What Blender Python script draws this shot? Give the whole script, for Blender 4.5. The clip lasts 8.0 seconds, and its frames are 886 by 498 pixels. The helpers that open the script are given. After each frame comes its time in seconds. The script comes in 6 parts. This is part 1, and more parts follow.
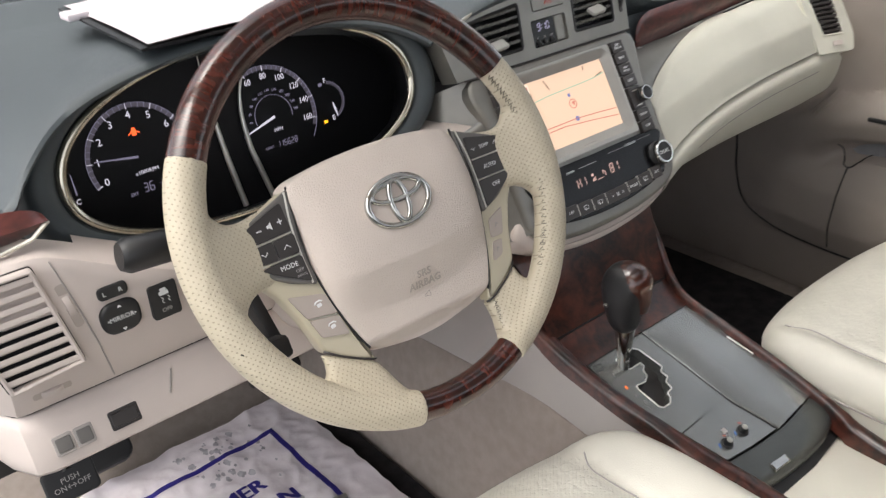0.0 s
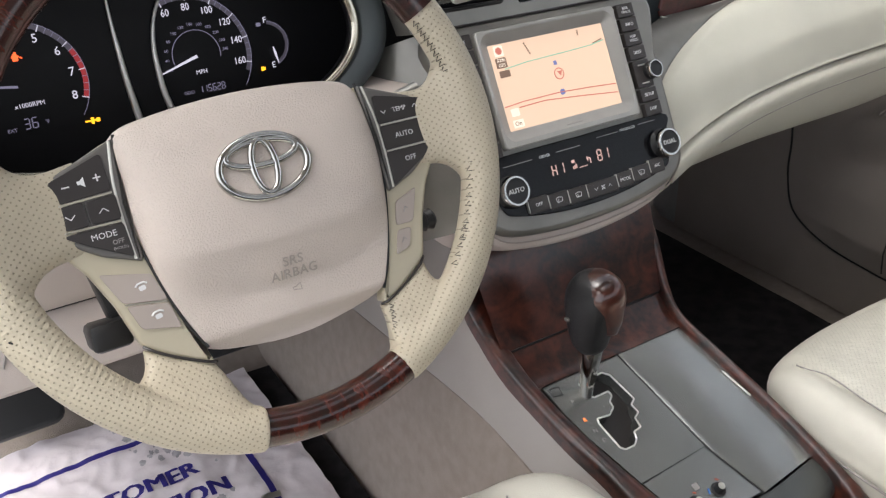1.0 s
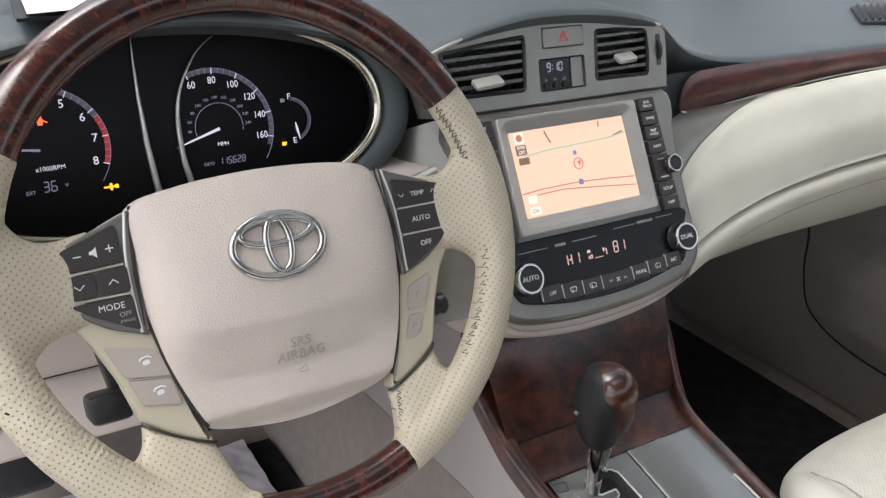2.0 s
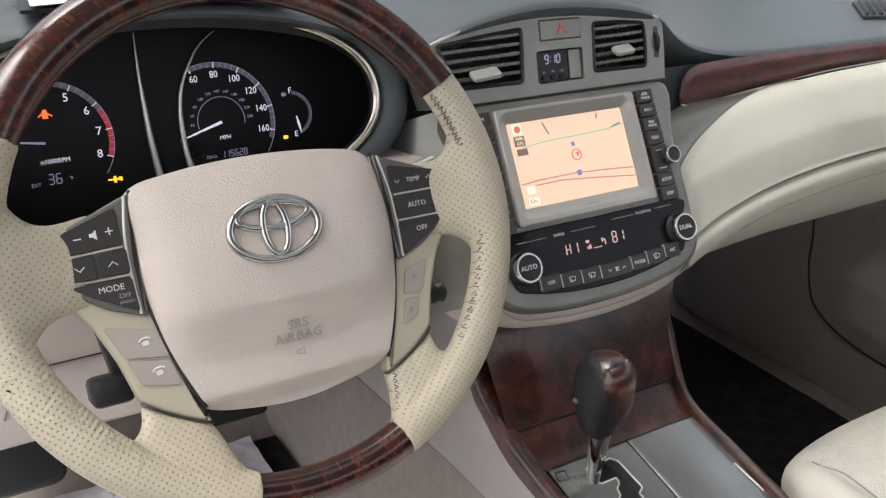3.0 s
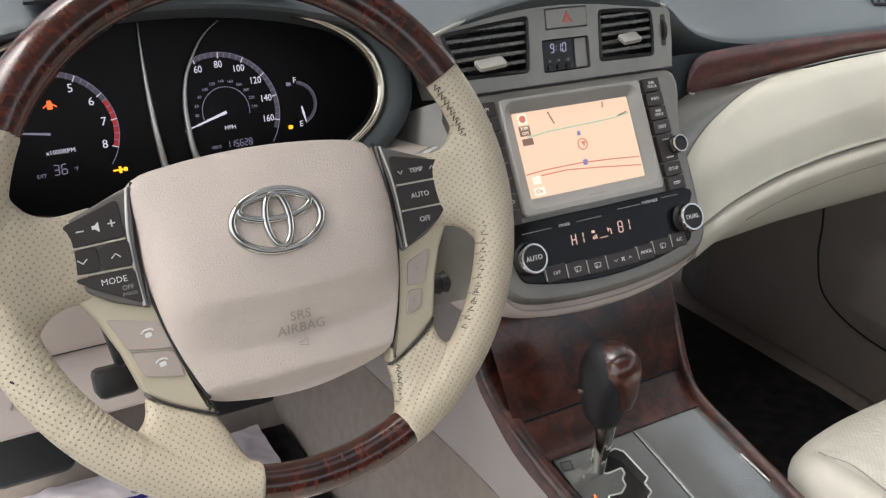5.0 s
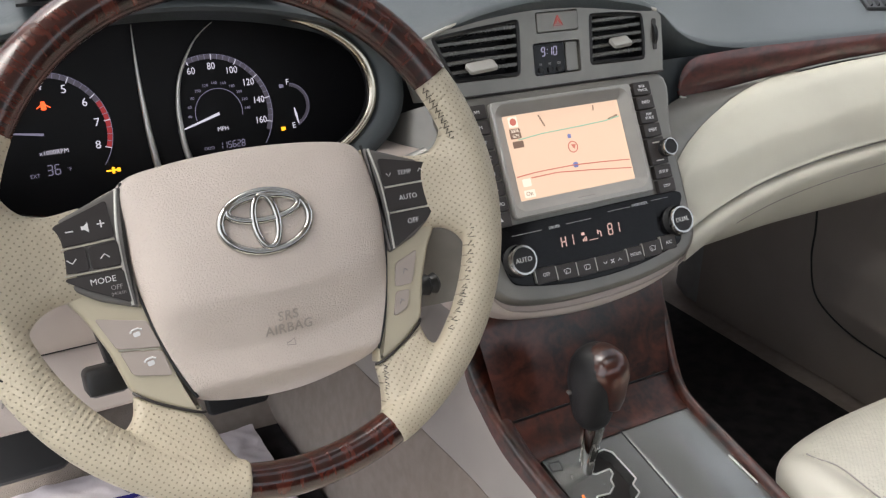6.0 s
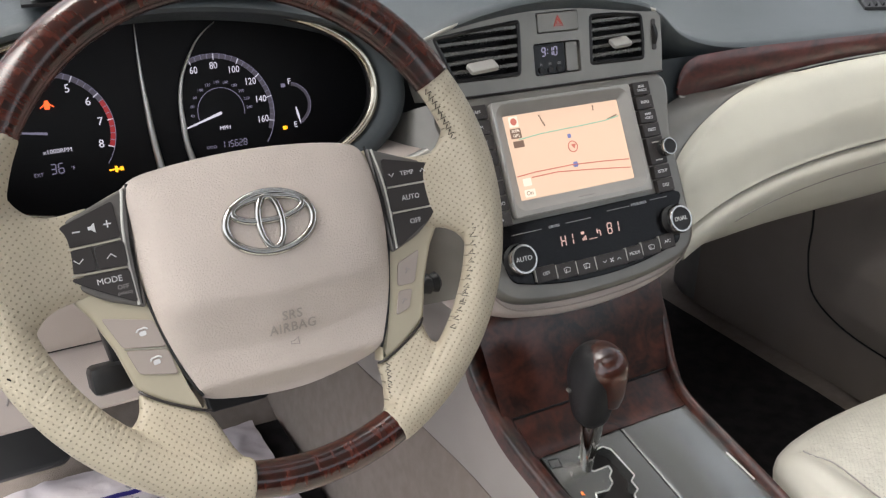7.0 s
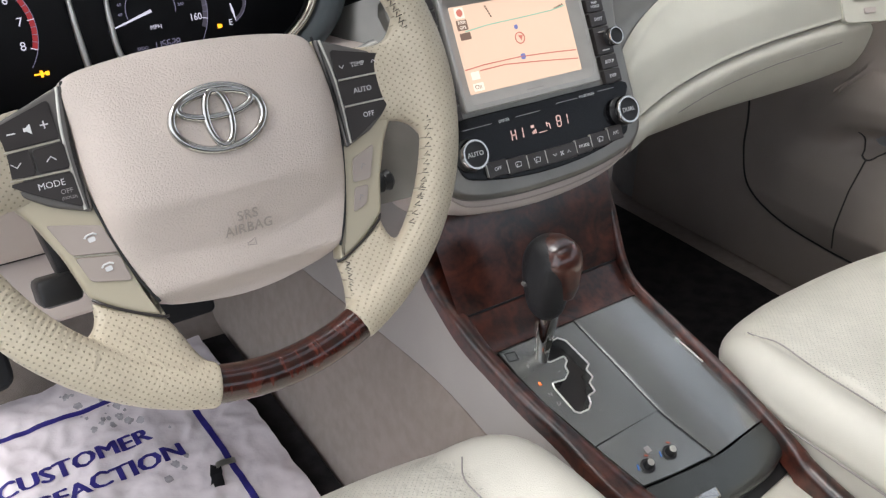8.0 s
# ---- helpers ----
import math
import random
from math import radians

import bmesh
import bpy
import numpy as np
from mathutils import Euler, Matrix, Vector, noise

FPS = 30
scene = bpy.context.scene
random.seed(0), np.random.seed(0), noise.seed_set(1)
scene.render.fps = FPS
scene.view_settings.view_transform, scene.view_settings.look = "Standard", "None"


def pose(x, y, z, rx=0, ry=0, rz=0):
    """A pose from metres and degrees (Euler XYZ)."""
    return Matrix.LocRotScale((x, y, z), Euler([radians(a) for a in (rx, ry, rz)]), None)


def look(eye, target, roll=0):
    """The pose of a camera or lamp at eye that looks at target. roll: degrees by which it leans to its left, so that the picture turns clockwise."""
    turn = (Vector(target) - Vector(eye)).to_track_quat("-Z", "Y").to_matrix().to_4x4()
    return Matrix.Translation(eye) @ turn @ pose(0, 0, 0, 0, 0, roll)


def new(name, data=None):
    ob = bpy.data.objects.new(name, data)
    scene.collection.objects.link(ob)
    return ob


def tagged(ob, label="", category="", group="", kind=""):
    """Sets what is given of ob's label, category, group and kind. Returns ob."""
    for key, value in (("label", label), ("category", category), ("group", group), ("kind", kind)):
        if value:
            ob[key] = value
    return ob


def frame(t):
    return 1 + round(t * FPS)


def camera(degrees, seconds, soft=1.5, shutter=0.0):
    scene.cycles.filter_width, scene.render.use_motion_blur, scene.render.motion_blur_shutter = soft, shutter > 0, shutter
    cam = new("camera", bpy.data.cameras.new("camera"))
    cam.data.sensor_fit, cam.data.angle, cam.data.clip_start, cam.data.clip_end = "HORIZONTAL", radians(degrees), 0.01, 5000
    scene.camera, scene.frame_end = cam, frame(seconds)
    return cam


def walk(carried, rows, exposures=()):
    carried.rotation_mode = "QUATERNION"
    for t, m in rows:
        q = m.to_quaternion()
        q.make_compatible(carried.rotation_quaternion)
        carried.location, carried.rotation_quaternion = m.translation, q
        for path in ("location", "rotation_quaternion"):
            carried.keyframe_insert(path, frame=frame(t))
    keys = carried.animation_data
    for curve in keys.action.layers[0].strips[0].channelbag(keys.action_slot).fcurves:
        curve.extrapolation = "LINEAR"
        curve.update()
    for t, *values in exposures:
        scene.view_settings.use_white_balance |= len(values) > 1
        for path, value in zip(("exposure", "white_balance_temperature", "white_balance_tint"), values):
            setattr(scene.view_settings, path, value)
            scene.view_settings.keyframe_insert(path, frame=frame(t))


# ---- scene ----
# ---- camera and path ----
cam = camera(54.1, 8.0, soft=1.25, shutter=0.3)
PATH = [
    (0, (-0.389, -0.591, 1.018), (0.678, 0.825, 0.091), -5.0),
    (0.2, (-0.335, -0.566, 0.992), (0.671, 0.882, 0.048), -5.1),
    (0.5, (-0.259, -0.55, 0.962), (0.71, 0.941, 0.048), -3.5),
    (0.8, (-0.205, -0.555, 0.943), (0.757, 0.928, 0.007), -1.5),
    (1, (-0.181, -0.552, 0.943), (0.723, 0.946, -0.025), -1.8),
    (1.5, (-0.173, -0.536, 0.931), (0.704, 0.975, -0.042), -1.0),
    (1.7, (-0.174, -0.538, 0.937), (0.727, 1.015, 0.055), -0.0),
    (2, (-0.176, -0.54, 0.948), (0.747, 1.035, 0.131), 0.9),
    (2.2, (-0.177, -0.542, 0.947), (0.755, 1.037, 0.148), 0.9),
    (3.3, (-0.17, -0.562, 0.934), (0.724, 1.036, 0.13), 0.2),
    (3.5, (-0.168, -0.561, 0.94), (0.738, 1.028, 0.13), 0.8),
    (4, (-0.164, -0.561, 0.935), (0.727, 1.033, 0.12), -0.4),
    (4.5, (-0.167, -0.562, 0.937), (0.712, 1.035, 0.114), -0.5),
    (4.7, (-0.167, -0.559, 0.937), (0.71, 1.036, 0.106), -0.3),
    (5.8, (-0.163, -0.566, 0.941), (0.718, 1.031, 0.121), 0.3),
    (6, (-0.161, -0.569, 0.941), (0.716, 1.027, 0.115), 0.2),
    (6.5, (-0.166, -0.572, 0.944), (0.713, 1.023, 0.117), 0.1),
    (7, (-0.167, -0.571, 0.947), (0.715, 1.018, 0.111), 0.4),
    (7.2, (-0.169, -0.569, 0.939), (0.733, 0.988, 0.066), 0.5),
    (7.5, (-0.168, -0.571, 0.932), (0.763, 0.91, -0.036), 0.1),
    (8, (-0.182, -0.557, 0.928), (0.786, 0.871, -0.084), 0.4),
]
walk(cam, [(t, look(eye, target, roll)) for t, eye, target, roll in PATH],
     exposures=[(0.0, 1.98, 6700, 9), (0.5, 1.84, 6700, 9), (1.0, 1.98, 6550, 9), (2.0, 2.00, 6400, 9), (3.5, 1.94, 6650, 9), (7.0, 1.94, 6650, 9), (8.0, 2.00, 6400, 9)])

# ---- world and light: an overcast day through the car's glass and the open door ----
world = bpy.data.worlds.new("overcast_sky")
scene.world = world
world.use_nodes = True
_wn = world.node_tree.nodes
_sky = _wn.new("ShaderNodeTexSky")
_sky.sky_type = "NISHITA"
_sky.sun_disc = False
_sky.sun_elevation, _sky.sun_rotation = radians(65), radians(-81)
_sky.air_density, _sky.dust_density, _sky.ozone_density = 0.6, 3.0, 0.6
_hue = _wn.new("ShaderNodeHueSaturation")
_hue.inputs["Saturation"].default_value = 0.30
world.node_tree.links.new(_sky.outputs[0], _hue.inputs["Color"])
world.node_tree.links.new(_hue.outputs[0], _wn["Background"].inputs[0])
_wn["Background"].inputs[1].default_value = 0.12
_sun = bpy.data.lights.new("sun", "SUN")
_sun.energy, _sun.angle, _sun.color = 0.36, radians(60), (1.0, 0.97, 0.92)
new("sun", _sun).matrix_world = look((-1.8, 0.3, 4.0), (0, 0, 0))


# ---- materials ----
def material(name, base, rough=0.5, metal=0.0, var=0.12, vscale=30.0, bump=0.0, bscale=500.0, coat=0.0, spec=0.5, emit=0.0, second=None, detail=4.0):
    """Principled surface: two colours mixed by a coarse noise, a fine noise on roughness and relief."""
    m = bpy.data.materials.new(name)
    m.use_nodes = True
    nt = m.node_tree
    n, l = nt.nodes, nt.links
    p = n["Principled BSDF"]
    co = n.new("ShaderNodeTexCoord")
    big = n.new("ShaderNodeTexNoise")
    big.inputs["Scale"].default_value, big.inputs["Detail"].default_value = vscale, detail
    l.new(co.outputs["Object"], big.inputs["Vector"])
    mix = n.new("ShaderNodeMix")
    mix.data_type = "RGBA"
    lo = second or tuple(c * (1 - var) for c in base)
    mix.inputs["A"].default_value, mix.inputs["B"].default_value = (*base, 1), (*lo, 1)
    ramp = n.new("ShaderNodeMapRange")
    ramp.inputs["From Min"].default_value, ramp.inputs["From Max"].default_value = 0.35, 0.65
    l.new(big.outputs["Fac"], ramp.inputs["Value"])
    l.new(ramp.outputs["Result"], mix.inputs["Factor"])
    l.new(mix.outputs["Result"], p.inputs["Base Color"])
    fine = n.new("ShaderNodeTexNoise")
    fine.inputs["Scale"].default_value, fine.inputs["Detail"].default_value = bscale, 3.0
    l.new(co.outputs["Object"], fine.inputs["Vector"])
    rr = n.new("ShaderNodeMapRange")
    rr.inputs["To Min"].default_value, rr.inputs["To Max"].default_value = max(rough - 0.07, 0.02), min(rough + 0.07, 1)
    l.new(fine.outputs["Fac"], rr.inputs["Value"])
    l.new(rr.outputs["Result"], p.inputs["Roughness"])
    p.inputs["Metallic"].default_value = metal
    p.inputs["Specular IOR Level"].default_value = spec
    p.inputs["Coat Weight"].default_value, p.inputs["Coat Roughness"].default_value = coat, 0.06
    if emit:
        p.inputs["Emission Color"].default_value, p.inputs["Emission Strength"].default_value = (*base, 1), emit
    if bump:
        b = n.new("ShaderNodeBump")
        b.inputs["Strength"].default_value, b.inputs["Distance"].default_value = bump, 0.001
        l.new(fine.outputs["Fac"], b.inputs["Height"])
        l.new(b.outputs["Normal"], p.inputs["Normal"])
    return m


def grained(name, base, rough=0.5, cells=420.0, bump=0.35, var=0.06):
    """Moulded leather grain: voronoi cells with wrinkles."""
    m = material(name, base, rough, var=var, vscale=14)
    n, l = m.node_tree.nodes, m.node_tree.links
    co = n["Texture Coordinate"]
    warp = n.new("ShaderNodeTexNoise")
    warp.inputs["Scale"].default_value = 60
    l.new(co.outputs["Object"], warp.inputs["Vector"])
    add = n.new("ShaderNodeVectorMath")
    add.operation = "MULTIPLY_ADD"
    add.inputs[1].default_value = (0.012, 0.012, 0.012)
    l.new(warp.outputs["Color"], add.inputs[0])
    l.new(co.outputs["Object"], add.inputs[2])
    v = n.new("ShaderNodeTexVoronoi")
    v.feature = "DISTANCE_TO_EDGE"
    v.inputs["Scale"].default_value = cells
    l.new(add.outputs[0], v.inputs["Vector"])
    mr = n.new("ShaderNodeMapRange")
    mr.inputs["From Max"].default_value = 0.25
    l.new(v.outputs["Distance"], mr.inputs["Value"])
    b = n.new("ShaderNodeBump")
    b.inputs["Strength"].default_value, b.inputs["Distance"].default_value = bump, 0.0006
    l.new(mr.outputs["Result"], b.inputs["Height"])
    l.new(b.outputs["Normal"], n["Principled BSDF"].inputs["Normal"])
    return m


def perforated(name, base, pitch=0.0037, hole=0.145, rough=0.42, dark=0.40, flat=False):
    """Leather with punched holes in staggered rows, laid out on the UV map (metres)."""
    m = material(name, base, rough, var=0.10, vscale=18, bump=0.12, bscale=900)
    n, l = m.node_tree.nodes, m.node_tree.links
    p = n["Principled BSDF"]
    uv = n.new("ShaderNodeUVMap")
    rot = n.new("ShaderNodeMapping")
    rot.inputs["Rotation"].default_value = (0, 0, radians(45))
    rot.inputs["Scale"].default_value = (1 / pitch, 1 / pitch, 0)
    l.new(n["Texture Coordinate"].outputs["Object"] if flat else uv.outputs["UV"], rot.inputs["Vector"])
    fr = n.new("ShaderNodeVectorMath")
    fr.operation = "FRACTION"
    l.new(rot.outputs["Vector"], fr.inputs[0])
    d = n.new("ShaderNodeVectorMath")
    d.operation = "DISTANCE"
    d.inputs[1].default_value = (0.5, 0.5, 0)
    l.new(fr.outputs[0], d.inputs[0])
    mask = n.new("ShaderNodeMapRange")
    mask.inputs["From Min"].default_value, mask.inputs["From Max"].default_value = hole * 0.75, hole * 1.3
    l.new(d.outputs["Value"], mask.inputs["Value"])
    mix = n.new("ShaderNodeMix")
    mix.data_type = "RGBA"
    mix.inputs["A"].default_value = (*[c * dark for c in base], 1)
    src = p.inputs["Base Color"].links[0].from_socket
    l.new(src, mix.inputs["B"])
    l.new(mask.outputs["Result"], mix.inputs["Factor"])
    l.new(mix.outputs["Result"], p.inputs["Base Color"])
    b = n.new("ShaderNodeBump")
    b.inputs["Strength"].default_value, b.inputs["Distance"].default_value = 0.6, 0.0009
    l.new(mask.outputs["Result"], b.inputs["Height"])
    wr = n.new("ShaderNodeTexNoise")
    wr.inputs["Scale"].default_value, wr.inputs["Detail"].default_value, wr.inputs["Distortion"].default_value = 95.0, 3.0, 0.8
    l.new(n["Texture Coordinate"].outputs["Object"], wr.inputs["Vector"])
    b2 = n.new("ShaderNodeBump")
    b2.inputs["Strength"].default_value, b2.inputs["Distance"].default_value = 0.5, 0.003
    l.new(wr.outputs["Fac"], b2.inputs["Height"])
    l.new(b2.outputs["Normal"], b.inputs["Normal"])
    l.new(b.outputs["Normal"], p.inputs["Normal"])
    return m


def burl(name, dark, red, band=(1, 1, 1), scale=22.0, rough=0.16, coat=0.8):
    """Lacquered burl wood: clouded dark and red figure, stretched by band."""
    m = bpy.data.materials.new(name)
    m.use_nodes = True
    n, l = m.node_tree.nodes, m.node_tree.links
    p = n["Principled BSDF"]
    co = n.new("ShaderNodeTexCoord")
    mp = n.new("ShaderNodeMapping")
    mp.inputs["Scale"].default_value = band
    l.new(co.outputs["UV" if band[2] == 0 else "Object"], mp.inputs["Vector"])
    a = n.new("ShaderNodeTexNoise")
    a.inputs["Scale"].default_value, a.inputs["Detail"].default_value, a.inputs["Distortion"].default_value = scale, 6, 1.6
    l.new(mp.outputs[0], a.inputs["Vector"])
    f = n.new("ShaderNodeTexNoise")
    f.inputs["Scale"].default_value, f.inputs["Detail"].default_value = scale * 7, 4
    l.new(mp.outputs[0], f.inputs["Vector"])
    sm = n.new("ShaderNodeMath")
    sm.operation = "MULTIPLY_ADD"
    sm.inputs[1].default_value = 0.35
    l.new(f.outputs["Fac"], sm.inputs[0])
    l.new(a.outputs["Fac"], sm.inputs[2])
    cr = n.new("ShaderNodeValToRGB")
    cr.color_ramp.elements[0].position, cr.color_ramp.elements[0].color = 0.52, (*dark, 1)
    cr.color_ramp.elements[1].position, cr.color_ramp.elements[1].color = 0.86, (*red, 1)
    l.new(sm.outputs[0], cr.inputs["Fac"])
    l.new(cr.outputs["Color"], p.inputs["Base Color"])
    p.inputs["Roughness"].default_value = rough + 0.15
    p.inputs["Coat Weight"].default_value, p.inputs["Coat Roughness"].default_value = coat, rough
    return m


CREAM_PAD = grained("cream_grained_plastic", (0.64, 0.555, 0.493), 0.42, cells=420, bump=0.4)
# Darker than the pad: the raised letters' shading is put into the colour.
PAD_LETTER_SHADE = material("shaded_cream_lettering", (0.44, 0.385, 0.335), 0.4, var=0.05)
CREAM_DASH = grained("cream_dash_plastic", (0.59, 0.515, 0.474), 0.55, cells=700, bump=0.2)
CREAM_BULGE = grained("cream_soft_panel", (0.61, 0.595, 0.51), 0.5, cells=650, bump=0.18)
MAUVE_SIDE = grained("taupe_side_plastic", (0.36, 0.33, 0.31), 0.6, cells=600, bump=0.2)
LEATHER_RIM = perforated("perforated_cream_leather", (0.538, 0.474, 0.358), flat=True, dark=0.58)


def gathers(m, cx, freq, a0, a1, r0, r1):
    """Small gathers in the leather on the inner side of the rim, between two angles about (cx, 0)."""
    n, l = m.node_tree.nodes, m.node_tree.links
    sep = n.new("ShaderNodeSeparateXYZ")
    l.new(n["Texture Coordinate"].outputs["Object"], sep.inputs[0])

    def op(kind, a, b):
        q = n.new("ShaderNodeMath")
        q.operation = kind
        for k, v in enumerate((a, b)):
            if isinstance(v, (int, float)):
                q.inputs[k].default_value = v
            elif v is not None:
                l.new(v, q.inputs[k])
        return q.outputs[0]

    def ramp(v, lo, hi):
        q = n.new("ShaderNodeMapRange")
        q.interpolation_type = "SMOOTHSTEP"
        q.inputs["From Min"].default_value, q.inputs["From Max"].default_value = lo, hi
        l.new(v, q.inputs["Value"])
        return q.outputs["Result"]

    x, y = op("SUBTRACT", sep.outputs["X"], cx), sep.outputs["Y"]
    ang = op("ARCTAN2", y, x)
    rad = op("SQRT", op("ADD", op("MULTIPLY", x, x), op("MULTIPLY", y, y)), None)
    side = op("MULTIPLY", op("MULTIPLY", ramp(ang, a0, a0 + 0.15), op("SUBTRACT", 1.0, ramp(ang, a1 - 0.15, a1))), op("MULTIPLY", ramp(rad, r0 - 0.010, r0 - 0.004), op("SUBTRACT", 1.0, ramp(rad, r0, r1))))
    wave = op("MULTIPLY", op("MULTIPLY", op("SINE", op("MULTIPLY", ang, freq), None), side), 0.12)
    bump = [b for b in n if b.bl_idname == "ShaderNodeBump" and not b.inputs["Normal"].links and b.outputs["Normal"].links and b.outputs["Normal"].links[0].to_node.bl_idname == "ShaderNodeBump"][0]
    src = bump.inputs["Height"].links[0].from_socket
    l.new(op("ADD", src, wave), bump.inputs["Height"])


gathers(LEATHER_RIM, -0.0045, 250.0, -3.0, -2.30, 0.166, 0.181)
LEATHER_PLAIN = material("cream_painted_plastic", (0.51, 0.458, 0.338), 0.38, var=0.06, vscale=20)
SEAT_LEATHER = grained("cream_seat_leather", (0.70, 0.67, 0.585), 0.42, cells=500, bump=0.25)
SEAT_PERF = perforated("perforated_seat_leather", (0.70, 0.67, 0.585), pitch=0.0040, hole=0.13, dark=0.6, flat=True)
WOOD_RIM = burl("wheel_wood", (0.0065, 0.0026, 0.0022), (0.082, 0.016, 0.009), band=(75, 14, 0), scale=1.0, rough=0.11, coat=0.6)
WOOD = burl("burl_wood", (0.009, 0.0036, 0.0028), (0.088, 0.023, 0.014), scale=24.0, rough=0.18, coat=0.45)
WOOD_KNOB = burl("knob_wood", (0.020, 0.006, 0.004), (0.085, 0.018, 0.008), scale=16.0, rough=0.14, coat=0.9)
WOOD_STRIP = burl("dash_strip_wood", (0.034, 0.010, 0.009), (0.125, 0.031, 0.026), band=(0.5, 1, 1), scale=30.0, rough=0.18, coat=0.5)
DASH_DARK = grained("dark_blue_grey_dash", (0.064, 0.076, 0.082), 0.45, cells=800, bump=0.25)
SILVER = material("silver_grey_paint", (0.235, 0.225, 0.205), 0.34, metal=0.6, var=0.08, vscale=40, bump=0.05, bscale=2500)
BEZEL = material("light_silver_paint", (0.38, 0.37, 0.345), 0.34, metal=0.25, var=0.06, vscale=40, bump=0.04, bscale=2500)
RIM_METAL = material("polished_gauge_rim", (0.66, 0.61, 0.50), 0.20, metal=1.0, var=0.10, vscale=25)
BLADE_METAL = material("brushed_blade", (0.86, 0.84, 0.78), 0.40, metal=0.7, var=0.08, vscale=60)
TAB_METAL = material("bright_tab_metal", (0.36, 0.352, 0.33), 0.42, metal=0.25, var=0.04)
EDGE_METAL = material("bright_edge_metal", (0.82, 0.81, 0.78), 0.30, metal=0.35, var=0.05)
SILVER_DARK = material("dark_silver_paint", (0.16, 0.15, 0.14), 0.4, metal=0.3, var=0.08)
# Console grey: broad light and dark tones stand in for sky reflections.
CONSOLE_GREY = material("satin_grey_console", (0.36, 0.368, 0.358), 0.24, metal=0.75, var=0.22, vscale=7, bump=0.04, bscale=2500)
HUMP_GREY = material("dark_satin_console", (0.115, 0.12, 0.116), 0.28, metal=0.7, var=0.15, vscale=12, bump=0.04, bscale=2500)
CHROME = material("chrome", (0.54, 0.53, 0.505), 0.05, metal=1.0, var=0.04)
SATIN_METAL = material("satin_metal", (0.62, 0.60, 0.54), 0.36, metal=0.85, var=0.08)
BLACK = material("black_plastic", (0.012, 0.012, 0.013), 0.45, var=0.2, bump=0.1, bscale=1500)
FACE_BLACK = material("gauge_black", (0.010, 0.010, 0.0115), 0.5, var=0.1, spec=0.25)
VENT_BLACK = material("glossy_slat_grey", (0.17, 0.168, 0.16), 0.26, metal=0.5, var=0.05)
DOOR_TAUPE = grained("taupe_door_plastic", (0.31, 0.266, 0.236), 0.6, cells=600, bump=0.2)
REAR_DARK = grained("dark_rear_block", (0.06, 0.055, 0.05), 0.6, cells=600, bump=0.2)
BLACK_GLOSS = material("black_gloss", (0.005, 0.005, 0.006), 0.09, var=0.1, spec=0.22)
BLACK_LEATHER = grained("black_leather", (0.009, 0.009, 0.0105), 0.5, cells=600, bump=0.25)
BUTTON_DARK = material("dark_grey_button", (0.034, 0.029, 0.0275), 0.40, var=0.12, bump=0.05, bscale=2000)
BUTTON_TAUPE = material("taupe_button", (0.42, 0.36, 0.32), 0.5, var=0.05)
CARPET = material("taupe_carpet", (0.32, 0.272, 0.243), 0.95, var=0.12, vscale=60, bump=1.0, bscale=900, spec=0.1)
MAT_BLACK = material("black_mat", (0.034, 0.032, 0.034), 0.9, var=0.4, vscale=40, bump=0.9, bscale=1200, spec=0.1)
PAPER = material("crumpled_white_paper", (0.77, 0.70, 0.725), 0.75, var=0.05, vscale=22, bump=0.35, bscale=160)
INK = material("navy_ink", (0.030, 0.022, 0.22), 0.6, var=0.3, vscale=60)
SMUDGE = material("grey_smudge", (0.50, 0.47, 0.50), 0.8, var=0.4, vscale=80)
WHITE_PRINT = material("white_print", (0.75, 0.75, 0.75), 0.5, var=0.05)
GREY_PRINT = material("grey_print", (0.35, 0.33, 0.32), 0.5, var=0.05)
STITCH = material("grey_thread", (0.09, 0.08, 0.07), 0.7, var=0.2, vscale=300)
HEADLINER = material("light_headliner", (0.70, 0.67, 0.63), 0.9, var=0.08, bump=0.3, bscale=1500)
ASPHALT = material("grey_asphalt", (0.055, 0.055, 0.054), 0.7, var=0.4, vscale=3, bump=0.3, bscale=80)
BODY_PAINT = material("grey_car_paint", (0.35, 0.35, 0.36), 0.3, metal=0.4, coat=0.6)


def lamp_face(name, colour, strength):
    m = bpy.data.materials.new(name)
    m.use_nodes = True
    p = m.node_tree.nodes["Principled BSDF"]
    p.inputs["Base Color"].default_value = (*[c * 0.2 for c in colour], 1)
    p.inputs["Roughness"].default_value = 0.5
    p.inputs["Emission Color"].default_value, p.inputs["Emission Strength"].default_value = (*colour, 1), strength
    return m


SCREEN = lamp_face("lit_map_screen", (1.0, 0.70, 0.52), 0.225)
LIT_WHITE = lamp_face("lit_gauge_white", (0.86, 0.83, 1.0), 0.20)
LIT_DIM = lamp_face("lit_gauge_dim", (0.45, 0.42, 0.62), 0.11)
BAND = lamp_face("lit_scale_band", (0.30, 0.27, 0.36), 0.045)
LIT_RED = lamp_face("lit_red", (1.0, 0.12, 0.03), 0.47)
LIT_REDZONE = lamp_face("lit_red_zone", (0.6, 0.05, 0.06), 0.13)
LIT_AMBER = lamp_face("lit_amber", (1.0, 0.42, 0.02), 0.53)
LIT_PINK = lamp_face("lit_segment_pink", (1.0, 0.62, 0.55), 0.20)
LIT_VIOLET = lamp_face("lit_clock_violet", (0.75, 0.68, 1.0), 0.14)
MAP_RED = lamp_face("map_red", (0.86, 0.26, 0.20), 0.17)
MAP_GREEN = lamp_face("map_green", (0.35, 0.70, 0.52), 0.20)
